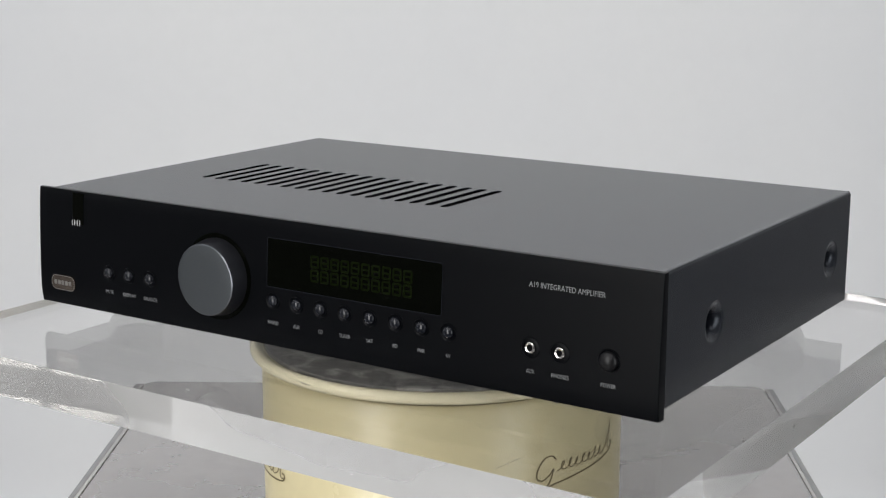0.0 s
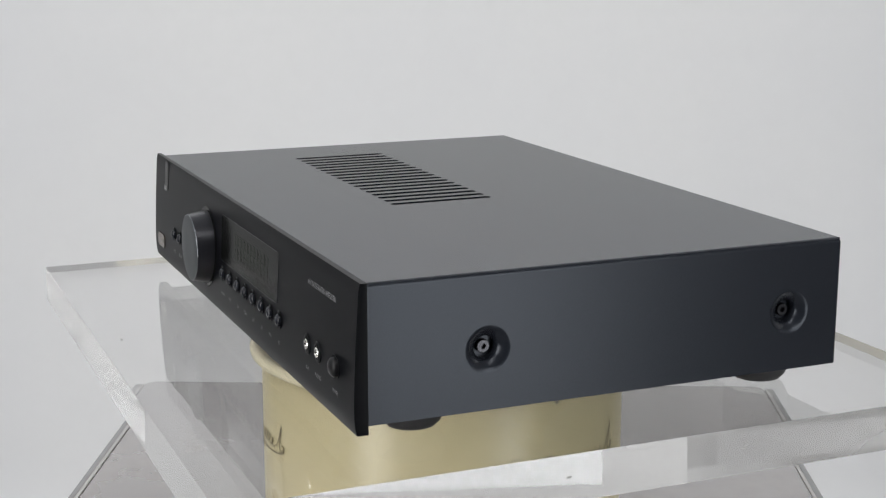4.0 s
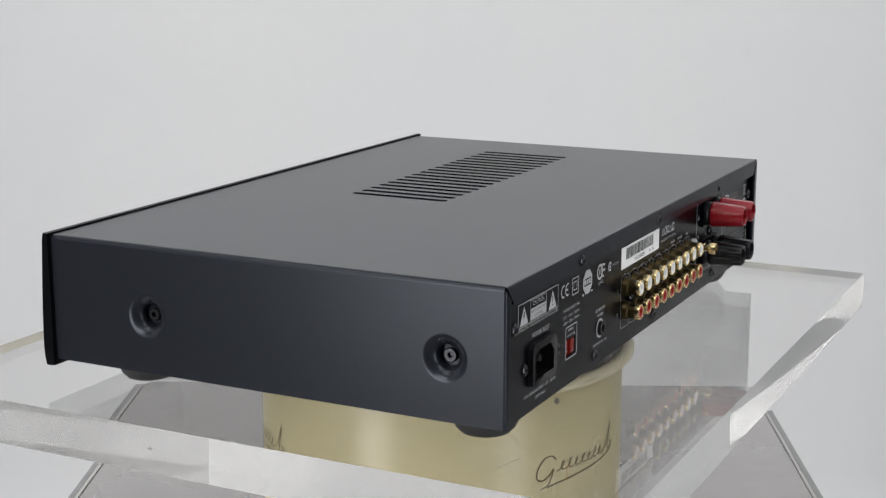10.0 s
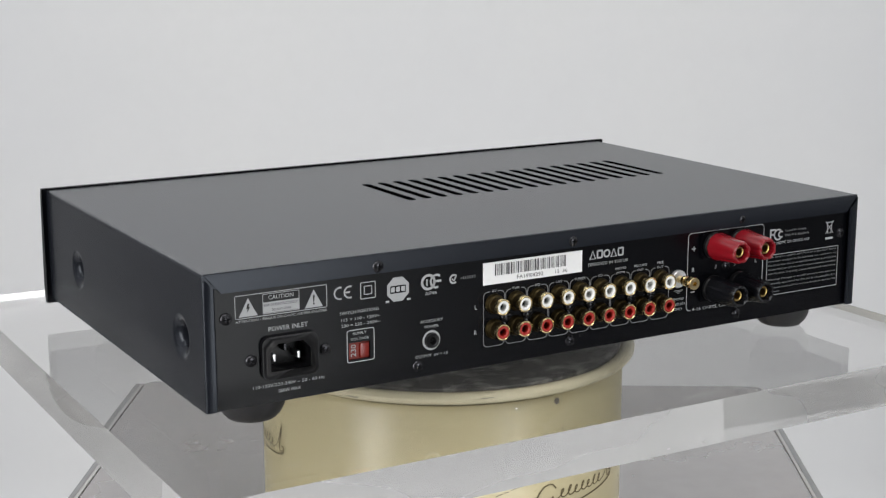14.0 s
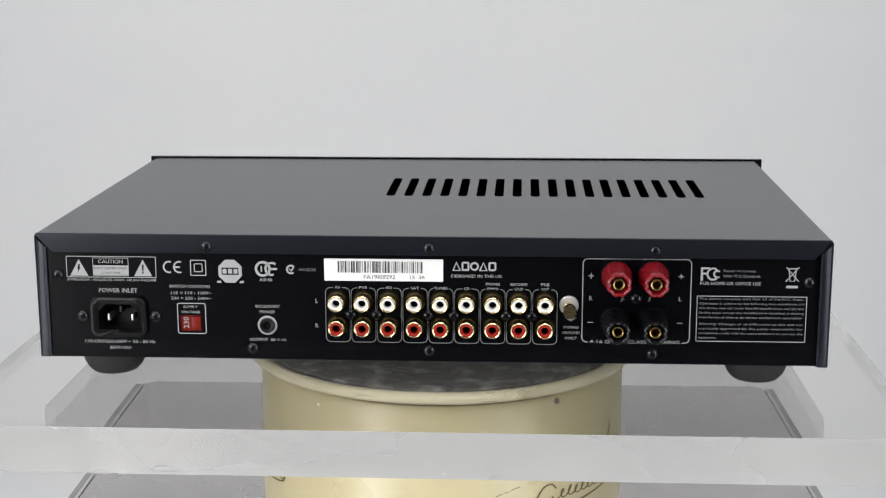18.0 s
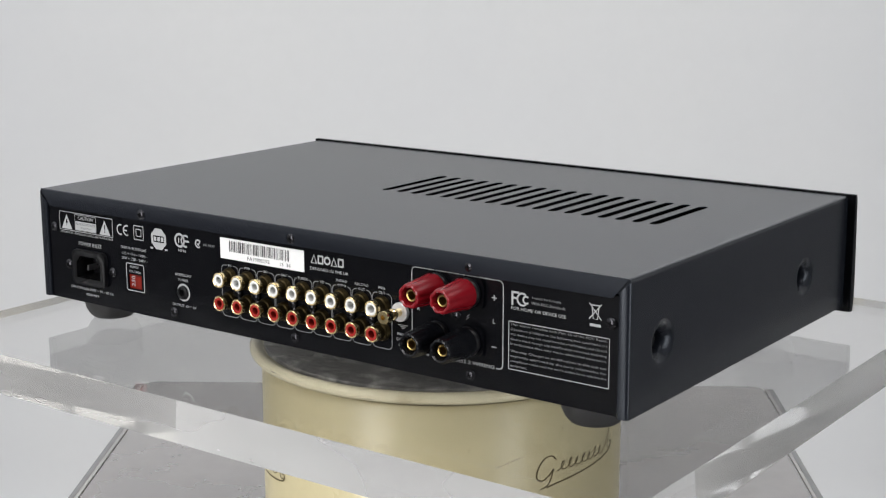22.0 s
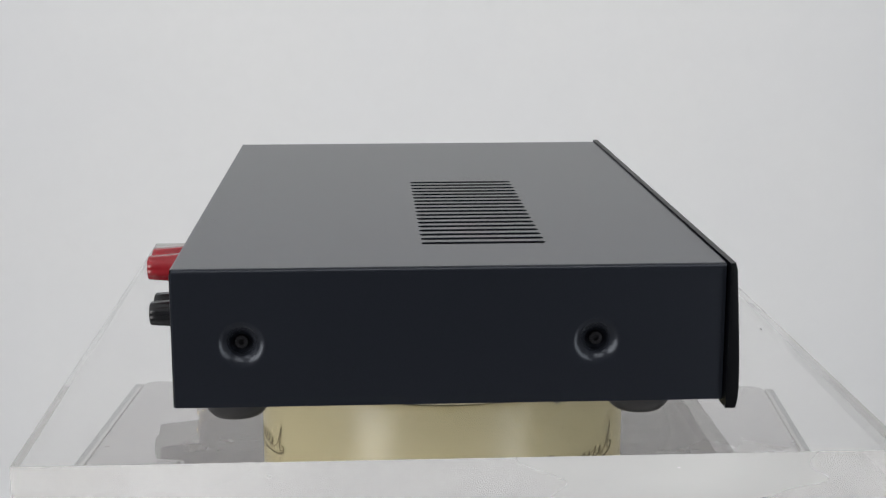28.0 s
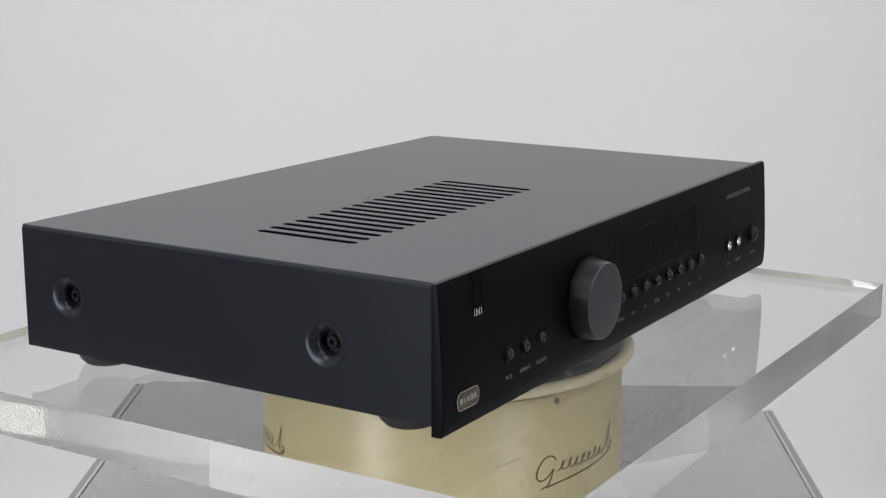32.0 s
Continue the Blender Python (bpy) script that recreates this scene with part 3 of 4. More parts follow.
def build_front(amp):
    xa, xb = -0.2186, 0.2164
    bm = bmesh.new()
    zs = [P_LOW + (P_TOP - P_LOW) * k / 20 for k in range(21)]
    rows = []
    e = 0.0006
    for k, z in enumerate(zs):
        d = e if k in (0, 20) else 0
        ya, yb = front_y(z, xa), front_y(z, xb)
        rows.append([bm.verts.new(v) for v in ((xa, -0.1295, z), (xa, ya + e + d, z), (xa + e, ya + d, z), (xb - e, yb + d, z), (xb, yb + e + d, z), (xb, -0.1285, z))])
    for a, b in zip(rows, rows[1:]):
        for k in range(6):
            bm.faces.new((a[k], a[(k + 1) % 6], b[(k + 1) % 6], b[k]))
    bm.faces.new(rows[0])
    bm.faces.new(rows[-1])
    panel = weigh(part("front_panel", bm, FRONT_BLACK, amp, "black anodised front panel", 50))
    # dark inlay strip that runs over the top edge, with a bright mark below
    bm = bmesh.new()
    stroke(bm, [(0, 0.0840 - 0.0022 * k) for k in range(10)], 0.0096)
    part("inlay_strip", on_front(bm, -0.1830, 0.0, 0.0003), GLOSS, panel, "glossy black inlay strip")
    bm = bmesh.new()
    stroke(bm, smooth_line([(-0.0028, -0.0018), (-0.0034, 0.0), (-0.0028, 0.0018)], 3), 0.0006)
    stroke(bm, smooth_line([(0.0028, -0.0018), (0.0034, 0.0), (0.0028, 0.0018)], 3), 0.0006)
    stroke(bm, [(-0.0013, -0.0017), (-0.0013, 0.0018), (0.0, -0.0006), (0.0013, 0.0018), (0.0013, -0.0017)], 0.0009)
    part("bright_mark", on_front(bm, -0.1846, 0.0652, 0.0006), INK, panel, "small bright emblem")
    bm = bmesh.new()
    plate(bm, rounded(-0.0105, 0.0105, -0.0049, 0.0049, 0.0040), (), 0, 0.0008)
    part("badge", on_front(bm, -0.1969, 0.0255, 0), BADGE, panel, "brushed metal maker's badge")
    bm = bmesh.new()
    for k in range(5):
        plate(bm, rounded(-0.0078 + k * 0.0032, -0.0054 + k * 0.0032, -0.0014, 0.0014, 0.0004, 2), (), 0.0008, 0.0010)
    stroke(bm, rounded(-0.0101, 0.0101, -0.0045, 0.0045, 0.0037), 0.0004, w=0.0009, closed=True)
    part("badge_relief", on_front(bm, -0.1969, 0.0255, 0), BADGE_RELIEF, panel, "raised plain bars on the badge")
    # push buttons in round dishes
    dish = lathe(bmesh.new(), [(0.0050, 0.0000), (0.0047, 0.0007), (0.0044, 0.0006), (0.0038, 0.0002), (0.0034, 0.0001)], seg=24)
    dish_me = mesh_of("dish", dish, FRONT_BLACK)
    button_me = mesh_of("button", lathe(bmesh.new(), [(0.0033, 0), (0.0033, 0.0009), (0.0030, 0.0016), (0.0022, 0.0022), (0.0011, 0.0025), (0, 0.0026)], seg=24), BUTTON)
    small = [(-0.1560, 0.0372, "MUTE"), (-0.1389, 0.0375, "DISPLAY"), (-0.1213, 0.0378, "BALANCE")]
    small += [(-0.0246 + k * 0.01706, 0.0380, w) for k, w in enumerate(("PHONO", "AUX", "CD", "TUNER", "SAT", "BD", "PVR", "AV"))]
    for x, z, w in small:
        b = part("push_button", button_me, BUTTON, amp, "small glossy black push button", at=front(x, z))
        part("dish", dish_me, FRONT_BLACK, b)
        bm = text_mesh(w, 0.00155 * len(w), 0.0021)
        part("inscription", on_front(bm, x, 0.0253, 0.00015), FRONT_INK, panel, "white printed word")
    for x, w in ((0.1450, "AUX"), (0.1622, "PHONES"), (0.1893, "POWER")):
        bm = text_mesh(w, 0.00165 * len(w), 0.0022)
        part("inscription", on_front(bm, x, 0.0255, 0.00015), FRONT_INK, panel, "white printed word")
    bm = text_mesh("A19 INTEGRATED AMPLIFIER", 0.0432, 0.0028)
    part("inscription", on_front(bm, 0.1640, 0.0704, 0.00015), FRONT_INK, panel, "white printed title")
    # sockets and power button
    ring = lathe(bmesh.new(), [(0.0029, 0), (0.0029, 0.0010), (0.0025, 0.0014), (0.0018, 0.0013), (0.0015, 0.0006), (0.0014, -0.003)], seg=28)
    ring_me = mesh_of("jack_ring", ring, NICKEL)
    collar_me = mesh_of("jack_collar", lathe(bmesh.new(), [(0.0056, 0.0001), (0.0052, 0.0006), (0.0038, 0.0008), (0.0036, 0.0002)], seg=28), FRONT_BLACK)
    # Flat black disc for the shade inside the jack.
    hole_me = mesh_of("jack_hole", lathe(bmesh.new(), [(0.0019, 0.0005), (0, 0.0005)], seg=16), DARK)
    for x in (0.1448, 0.1619):
        j = part("headphone_jack", ring_me, NICKEL, amp, "small polished metal jack socket", at=front(x, 0.0378))
        part("jack_collar", collar_me, FRONT_BLACK, j)
        part("jack_hole", hole_me, DARK, j)
    bm = lathe(bmesh.new(), [(0.0050, 0), (0.0050, 0.0014), (0.0046, 0.0024), (0.0034, 0.0033), (0.0017, 0.0038), (0, 0.0040)], seg=32)
    b = part("power_button", bm, BLACK_PLASTIC, amp, "round black power button", at=front(0.1893, 0.0381))
    part("dish", lathe(bmesh.new(), [(0.0062, 0.0000), (0.0059, 0.0005), (0.0055, 0.0004), (0.0050, 0.0001)], seg=32), FRONT_BLACK, b)
    # display window with unlit segments
    bm = bmesh.new()
    nx = 12
    for k in range(nx):
        z0, z1 = -0.0140 + 0.028 * k / nx, -0.0140 + 0.028 * (k + 1) / nx
        bm.faces.new([bm.verts.new((x, z, 0.0)) for x, z in ((-0.0596, z0), (0.0596, z0), (0.0596, z1), (-0.0596, z1))])
    win = part("display_window", on_front(bm, 0.0306, 0.0601, 0.0002), GLOSS, amp, "dark glossy unlit display window")
    for row in range(2):
        for col in range(10):
            bm = bmesh.new()
            x, z = -0.0255 + col * 0.0070, 0.0040 - row * 0.0078
            stroke(bm, rounded(x - 0.0024, x + 0.0024, z - 0.0030, z + 0.0030, 0.0003, 1), 0.0013, closed=True)
            stroke(bm, [(x - 0.0024, z), (x + 0.0024, z)], 0.0011)
            part("display_character", on_front(bm, 0.0306, 0.0601, 0.0003), SEGMENT, win, "faint unlit display character")
    part("window_rim", on_front(stroke(bmesh.new(), rounded(-0.0597, 0.0597, -0.0141, 0.0141, 0.0012, 3), 0.0004, closed=True), 0.0306, 0.0601, 0.0004), BUTTON, win, "thin window rim")
    # volume knob
    at = Matrix(((1, 0, 0, -0.0668), (0, 0, -1, -0.1350), (0, 1, 0, 0.0466), (0, 0, 0, 1)))
    knob = part("volume_knob", lathe(bmesh.new(), [(0.0200, -0.0020), (0.0228, -0.0020), (0.0229, 0.0004), (0.0225, 0.0030), (0.0218, 0.0070), (0.0213, 0.0100), (0.0211, 0.0107)], at, 96), KNOB_SIDE, amp, "dark anodised volume knob with grey face", 20)
    part("knob_face", lathe(bmesh.new(), [(0.0205, 0.0111), (0.0202, 0.01115), (0.010, 0.0110), (0, 0.0109)], at, 96), KNOB_FACE, knob, "smooth grey knob face")
    part("knob_edge", lathe(bmesh.new(), [(0.0211, 0.0107), (0.0209, 0.0110), (0.0205, 0.01115)], at, 96), KNOB_EDGE, knob, "thin bright chamfer")
    # Flat dark ring standing for the knob's recess and its base shadow.
    bm = bmesh.new()
    for k in range(64):
        q = [(r * math.cos(2 * math.pi * i / 64), r * math.sin(2 * math.pi * i / 64)) for r, i in ((0.0256, k), (0.0256, k + 1), (0.0222, k + 1), (0.0222, k))]
        bm.faces.new([bm.verts.new((x, z, 0)) for x, z in q])
    part("knob_shade_ring", on_front(bm, -0.0668, 0.0466, 0.0003), GLOSS, amp, "flat dark ring for the recess and shadow round the volume knob")


def words(amp, body, x, z, width, height, mat=None, w=0.00012, name="inscription", label="white printed words", centre=True):
    return part(name, text_mesh(body, width, height, centre), mat or INK, amp, label, at=rear(x, z, w))


def rear_stroke(amp, pts, width, closed=False, name="printed_line", label="white printed line", mat=None, w=0.00012):
    return part(name, stroke(bmesh.new(), pts, width, closed=closed), mat or INK, amp, label, at=rear(0, 0, w))


def gap_box(x0, x1, z0, z1, r, g0, g1, top=True):
    """An outline with a gap from g0 to g1 in its top or bottom edge, reader's coordinates."""
    pts = rounded(x0, x1, z0, z1, r, 4)
    if top:
        k = 5
    else:
        k = 15
    pts = pts[k:] + pts[:k]
    z = z1 if top else z0
    return [((g0, z) if top else (g1, z))] + pts + [((g1, z) if top else (g0, z))]


def build_rear(amp):
    bm = bmesh.new()
    inlet_hole = rounded(-0.1824, -0.1556, 0.0283, 0.0475, 0.002, 3)
    sw_hole = [(-0.1358, 0.0297), (-0.1236, 0.0297), (-0.1236, 0.0388), (-0.1358, 0.0388)]
    plate(bm, [(-0.2085, B_LOW), (0.2095, B_LOW), (0.2095, 0.0800), (-0.2085, 0.0800)], [inlet_hole, sw_hole], -0.0012, 0.0, rear())
    panel = part("rear_panel", bm, REAR_BLACK, amp, "black rear panel printed in white")
    build_rear_print(panel)
    # screws
    head = lathe(bmesh.new(), [(0.0031, 0), (0.0031, 0.0006), (0.0026, 0.0013), (0.0014, 0.0018), (0, 0.0019)], seg=20)
    head_me = mesh_of("screw", head, SCREW)
    # Black cross, slightly proud of the head, standing for the slot's shade.
    cross = bmesh.new()
    box(cross, -0.0016, 0.0016, -0.0003, 0.0003, 0.0013, 0.00192)
    box(cross, -0.0003, 0.0003, -0.0016, 0.0016, 0.0013, 0.00193)
    cross_me = mesh_of("cross_slot", cross, DARK)
    spots = [(0.1195, 0.0775, 0.0014), (-0.0008, 0.0775, 0.0014), (-0.1212, 0.0775, 0.0014), (0.2018, 0.0606, 0), (-0.2030, 0.0606, 0), (0.0958, 0.0207, 0), (-0.0008, 0.0206, 0), (-0.1211, 0.0204, 0), (0.1893, 0.0378, 0), (0.1490, 0.0378, 0), (-0.1118, 0.0508, 0)]
    for k in (1, 2, 4, 5, 7, 8):
        spots.append((0.0488 + 0.007 - k * 0.01399, 0.0405, 0.001))
    rnd = random.Random(2)
    for x, z, w in spots:
        s = part("screw", head_me, SCREW, amp, "blackened cross-head screw", at=rear(x, z, w) @ Matrix.Rotation(rnd.uniform(0, 1.5), 4, "Z"))
        part("cross_slot", cross_me, DARK, s)
    build_inlet(amp)
    build_switch(amp)
    build_rca(amp)
    build_posts(amp)


def build_inlet(amp):
    bm = bmesh.new()
    cav = [(-0.0108, -0.0068), (0.0108, -0.0068), (0.0108, 0.0030), (0.0068, 0.0072), (-0.0068, 0.0072), (-0.0108, 0.0030)]
    plate(bm, rounded(-0.0152, 0.0152, -0.0110, 0.0110, 0.004), [cav], 0.0, 0.0026, bottom=False)
    inner = [bm.verts.new((x, y, -0.011)) for x, y in cav]
    outer = [bm.verts.new((x, y, 0.0026)) for x, y in cav]
    for k in range(6):
        j = (k + 1) % 6
        bm.faces.new((inner[k], inner[j], outer[j], outer[k]))
    bm.faces.new(inner)
    sock = part("power_inlet", bm, BLACK_PLASTIC, amp, "black three-pin mains inlet", at=rear(0.1690, 0.0379))
    for x, y, top, mat in ((-0.0066, -0.0014, -0.0026, PIN), (0.0066, -0.0014, -0.0026, PIN), (0.0, 0.0028, -0.0040, SCREW)):
        bm = bmesh.new()
        box(bm, x - 0.0007, x + 0.0007, y - 0.0018, y + 0.0018, -0.0112, top, 0.0003)
        part("pin", bm, mat, sock, "dull metal pin")


def build_switch(amp):
    bm = bmesh.new()
    plate(bm, [(-0.0061, -0.0046), (0.0061, -0.0046), (0.0061, 0.0046), (-0.0061, 0.0046)], (), -0.003, -0.0016)
    box(bm, 0.0006, 0.0056, -0.0036, 0.0036, -0.0016, -0.0002, 0.0004)
    sw = part("voltage_switch", bm, RED_SWITCH, amp, "recessed red voltage selector", at=rear(0.1297, 0.03425))
    bm = text_mesh("230", 0.0064, 0.0030)
    bm.transform(Matrix.Rotation(math.pi / 2, 4, "Z"))
    part("inscription", bm, INK, sw, "white printed digits", at=Matrix.Translation((-0.0028, 0, -0.0014)))


def build_rca(amp):
    shell = lathe(bmesh.new(), [(0.0042, 0.0068), (0.0042, 0.0070), (0.0045, 0.0074), (0.0046, 0.0090), (0.0044, 0.0097), (0.0040, 0.0100), (0.0036, 0.0098), (0.0035, 0.0090)], seg=28)
    shell_me = mesh_of("shell", shell, GOLD, 25)
    base_me = mesh_of("base", lathe(bmesh.new(), [(0.0056, 0), (0.0056, 0.0010), (0.0052, 0.0017), (0.0050, 0.0028), (0.0043, 0.0034), (0.0042, 0.0069)], seg=24), DARK_BRASS)
    ring = lathe(bmesh.new(), [(0.0036, 0.0084), (0.0036, 0.0095), (0.0033, 0.0099), (0.0024, 0.0099), (0.0021, 0.0095), (0.0021, 0.004)], seg=24)
    white_me = mesh_of("insulator", ring.copy(), WHITE_PLASTIC, 25)
    red_me = mesh_of("insulator", ring, RED_RING, 25)
    # Black disc closing the bore, in place of its inner shade.
    hole_me = mesh_of("centre_hole", lathe(bmesh.new(), [(0.0023, 0.0055), (0, 0.0055)], seg=12), DARK)
    for z, ins, mat, word in ((0.0484, white_me, WHITE_PLASTIC, "white"), (0.0346, red_me, RED_RING, "red")):
        for k in range(9):
            j = part("phono_socket", shell_me, GOLD, amp, "gold-plated phono socket with %s insulator" % word, at=rear(0.0488 - k * 0.01399, z))
            part("base", base_me, DARK_BRASS, j, "dark brass socket body")
            part("insulator", ins, mat, j, "%s insulating ring" % word)
            part("centre_hole", hole_me, DARK, j)
    bm = lathe(bmesh.new(), [(0.0022, 0), (0.0022, 0.0062), (0.0030, 0.0066), (0.0030, 0.0078), (0.0022, 0.0082), (0.0022, 0.0110), (0.0036, 0.0114), (0.0038, 0.0150), (0.0034, 0.0158), (0.0014, 0.0158), (0.0012, 0.0120), (0, 0.0120)], seg=28)
    g = part("ground_post", bm, GOLD, amp, "small gold earth terminal", at=rear(-0.0760, 0.0470))
    part("washer", lathe(bmesh.new(), [(0.0022, 0.0022), (0.0048, 0.0022), (0.0052, 0.0018), (0.0052, 0.0)], seg=28), WASHER, g, "bright steel washer")


def build_posts(amp):
    def flute(a, h):
        depth = 0.025 + 0.06 * min(1, max(0, (h - 0.012) / 0.012))
        return 1 - depth * (0.5 + 0.5 * math.cos(8 * a)) ** 2
    prof = [(0.0060, 0.0050), (0.0078, 0.0052), (0.0083, 0.0062)] + [(0.0083 - 0.0017 * (k / 8) ** 0.8, 0.0062 + 0.0192 * k / 8) for k in range(1, 9)] + [(0.0062, 0.0263), (0.0054, 0.0266), (0.0048, 0.0262), (0.0044, 0.0246), (0.0040, 0.0200), (0.0030, 0.0198)]
    cap = lathe(bmesh.new(), prof, seg=96, flute=lambda a, h: flute(a, h) if 0.006 < h < 0.0264 else 1)
    red_me = mesh_of("cap", cap.copy(), RED_POST, 30)
    black_me = mesh_of("cap", cap, BLACK_POST, 30)
    collar = mesh_of("collar", lathe(bmesh.new(), [(0.0078, 0), (0.0078, 0.0034), (0.0072, 0.0042), (0.0062, 0.0050), (0, 0.0051)], seg=40), BLACK_PLASTIC)
    ferrule = mesh_of("ferrule", lathe(bmesh.new(), [(0.0032, 0.016), (0.0032, 0.0236), (0.0029, 0.0239), (0.0023, 0.0237), (0.0020, 0.0226), (0.0020, 0.010), (0, 0.010)], seg=24), BRASS)
    for z, me, mat, word in ((0.0642, red_me, RED_POST, "red"), (0.0386, black_me, BLACK_POST, "black")):
        bm = plate(bmesh.new(), rounded(-0.0190, 0.0190, -0.0082, 0.0082, 0.0040), (), 0.0, 0.0018)
        part("terminal_plate", bm, REAR_BLACK, amp, "rounded black plate behind the terminals", at=rear(-0.1109, z))
        for x in (-0.1009, -0.1203):
            p = part("binding_post", me, mat, amp, "fluted %s plastic speaker terminal" % word, at=rear(x, z))
            part("collar", collar, BLACK_PLASTIC, p)
            part("ferrule", ferrule, BRASS, p, "gold inner socket")


def build_rear_print(p):
    # warning box
    rear_stroke(p, rounded(-0.1968, -0.1477, 0.0597, 0.0712, 0.0003, 1), 0.0004, True)
    for x, bolt in ((0.1900, True), (0.1548, False)):
        bm = bmesh.new()
        holes = [[(-0.0003, 0.0022), (0.0009, 0.0022), (0.0002, 0.0006), (0.0010, 0.0006), (-0.0007, -0.0024), (-0.0002, -0.0004), (-0.0010, -0.0004)]] if bolt else [[(-0.0005, 0.0022), (0.0005, 0.0022), (0.0003, -0.0012), (-0.0003, -0.0012)], circle(0.0005, 8, 0, -0.0022)]
        plate(bm, [(-0.0050, -0.0042), (0.0050, -0.0042), (0.0, 0.0050)], holes, 0, 0)
        part("warning_triangle", bm, INK, p, "white warning triangle", at=rear(x, 0.0646, 0.00012))
    rear_stroke(p, rounded(-0.1822, -0.1628, 0.0606, 0.0704, 0.0002, 1), 0.0003, True)
    words(p, "CAUTION", 0.1725, 0.0685, 0.0135, 0.0021)
    bm = bmesh.new()
    plate(bm, [(-0.0095, -0.0027), (0.0095, -0.0027), (0.0095, 0.0027), (-0.0095, 0.0027)], (), 0, 0)
    part("printed_patch", bm, INK, p, "white printed patch", at=rear(0.1725, 0.0636, 0.00010))
    words(p, "RISK OF ELECTRIC SHOCK", 0.1725, 0.0648, 0.0180, 0.0013, BARS, 0.0002, label="small black printed words")
    words(p, "DO NOT OPEN", 0.1725, 0.0622, 0.0100, 0.0012, BARS, 0.0002, label="small black printed words")
    words(p, "ATTENTION - RISQUE DE CHOC, NE PAS ENLEVER", 0.1722, 0.0581, 0.0492, 0.0015)
    bm = bmesh.new()
    for cx in (-0.0022, 0.0034):
        stroke(bm, [(cx + 0.0030 * math.cos(radians(70 + 22 * k)), 0.0030 * math.sin(radians(70 + 22 * k))) for k in range(11)], 0.0009)
    stroke(bm, [(0.0006, 0.0), (0.0036, 0.0)], 0.0009)
    part("conformity_mark", bm, INK, p, "white printed conformity letters", at=rear(0.1382, 0.0657, 0.00012))
    rear_stroke(p, rounded(-0.1286, -0.1203, 0.0612, 0.0696, 0.0002, 1), 0.0005, True)
    rear_stroke(p, rounded(-0.1266, -0.1223, 0.0633, 0.0676, 0.0002, 1), 0.0005, True)
    # approval marks as plain shapes
    bm = bmesh.new()
    plate(bm, [(0.0069 * math.cos(radians(22.5 + 45 * k)), 0.0069 * math.sin(radians(22.5 + 45 * k))) for k in range(8)], [rounded(-0.0046, 0.0046, -0.0020, 0.0020, 0.0004, 2)], 0, 0)
    part("approval_mark", bm, INK, p, "white octagonal approval mark", at=rear(0.1071, 0.0637, 0.00012))
    bm = bmesh.new()
    for k in range(3):
        plate(bm, [(x - 0.0030 + 0.003 * k, y) for x, y in rounded(-0.0011, 0.0011, -0.0013, 0.0013, 0.0003, 2)], (), 0, 0)
    part("approval_mark", bm, INK, p, "plain white bars", at=rear(0.1071, 0.0637, 0.00012))
    bm = bmesh.new()
    for x in (-0.0062, 0.0062):
        plate(bm, [(x - 0.0011, -0.0005), (x + 0.0011, -0.0005), (x + 0.0011, 0.0006), (x - 0.0011, 0.0006)], (), 0, 0)
    part("printed_bar", bm, INK, p, "tiny white printed bars", at=rear(0.1071, 0.0577, 0.00012))
    bm = bmesh.new()
    plate(bm, circle(0.0044, 24, -0.0014), [circle(0.0030, 20, -0.0014)], 0, 0)
    plate(bm, [(-0.0026, -0.0018), (-0.0018, -0.0018), (-0.0018, 0.0016), (-0.0026, 0.0016)], (), 0, 0)
    stroke(bm, [(0.0054 + 0.0 * k + 0.0034 * math.cos(radians(50 + 30 * k)) - 0.002, 0.0034 * math.sin(radians(50 + 30 * k))) for k in range(9)], 0.0012)
    stroke(bm, [(0.0015, 0.0), (0.0064, 0.0)], 0.0012)
    part("approval_mark", bm, INK, p, "white round approval mark", at=rear(0.0878, 0.0652, 0.00012))
    words(p, "A\u042f46", 0.0877, 0.0592, 0.0072, 0.0020)
    bm = bmesh.new()
    stroke(bm, [(0.0022 * math.cos(radians(40 + 30 * k)), 0.0022 * math.sin(radians(40 + 30 * k))) for k in range(10)], 0.0010)
    stroke(bm, [(-0.0010, 0.0004), (0.0, -0.0010), (0.0018, 0.0018)], 0.0008)
    part("approval_mark", bm, INK, p, "small white tick mark", at=rear(0.0739, 0.0650, 0.00012))
    words(p, "N13533", 0.0650, 0.0650, 0.0090, 0.0015, GREY_INK)
    # mains inlet and switch
    words(p, "POWER INLET", 0.1690, 0.0524, 0.0212, 0.0024)
    words(p, "110-120V/220-240V ~ 50 - 60 Hz", 0.1692, 0.0236, 0.0390, 0.0017)
    words(p, "350W MAX", 0.1690, 0.0201, 0.0120, 0.0017)
    words(p, "SWITCH POSITIONS", 0.1295, 0.0550, 0.0222, 0.0016)
    words(p, "115 = 110 - 120V~", 0.1288, 0.0514, 0.0222, 0.0016)
    words(p, "230 = 220 - 240V~", 0.1288, 0.0484, 0.0222, 0.0016)
    rear_stroke(p, rounded(-0.1367, -0.1213, 0.0286, 0.0455, 0.0012, 3), 0.0005, True)
    words(p, "SUPPLY", 0.1295, 0.0436, 0.0078, 0.0014)
    words(p, "VOLTAGE", 0.1295, 0.0407, 0.0104, 0.0014)
    words(p, "ACCESSORY", 0.0873, 0.0443, 0.0138, 0.0016)
    words(p, "POWER", 0.0873, 0.0412, 0.0084, 0.0016)
    words(p, "OUTPUT  6V = 1A", 0.0873, 0.0256, 0.0200, 0.0016)
    bm = bmesh.new()
    plate(bm, circle(0.0054, 36), [circle(0.0042, 30)], 0, 0)
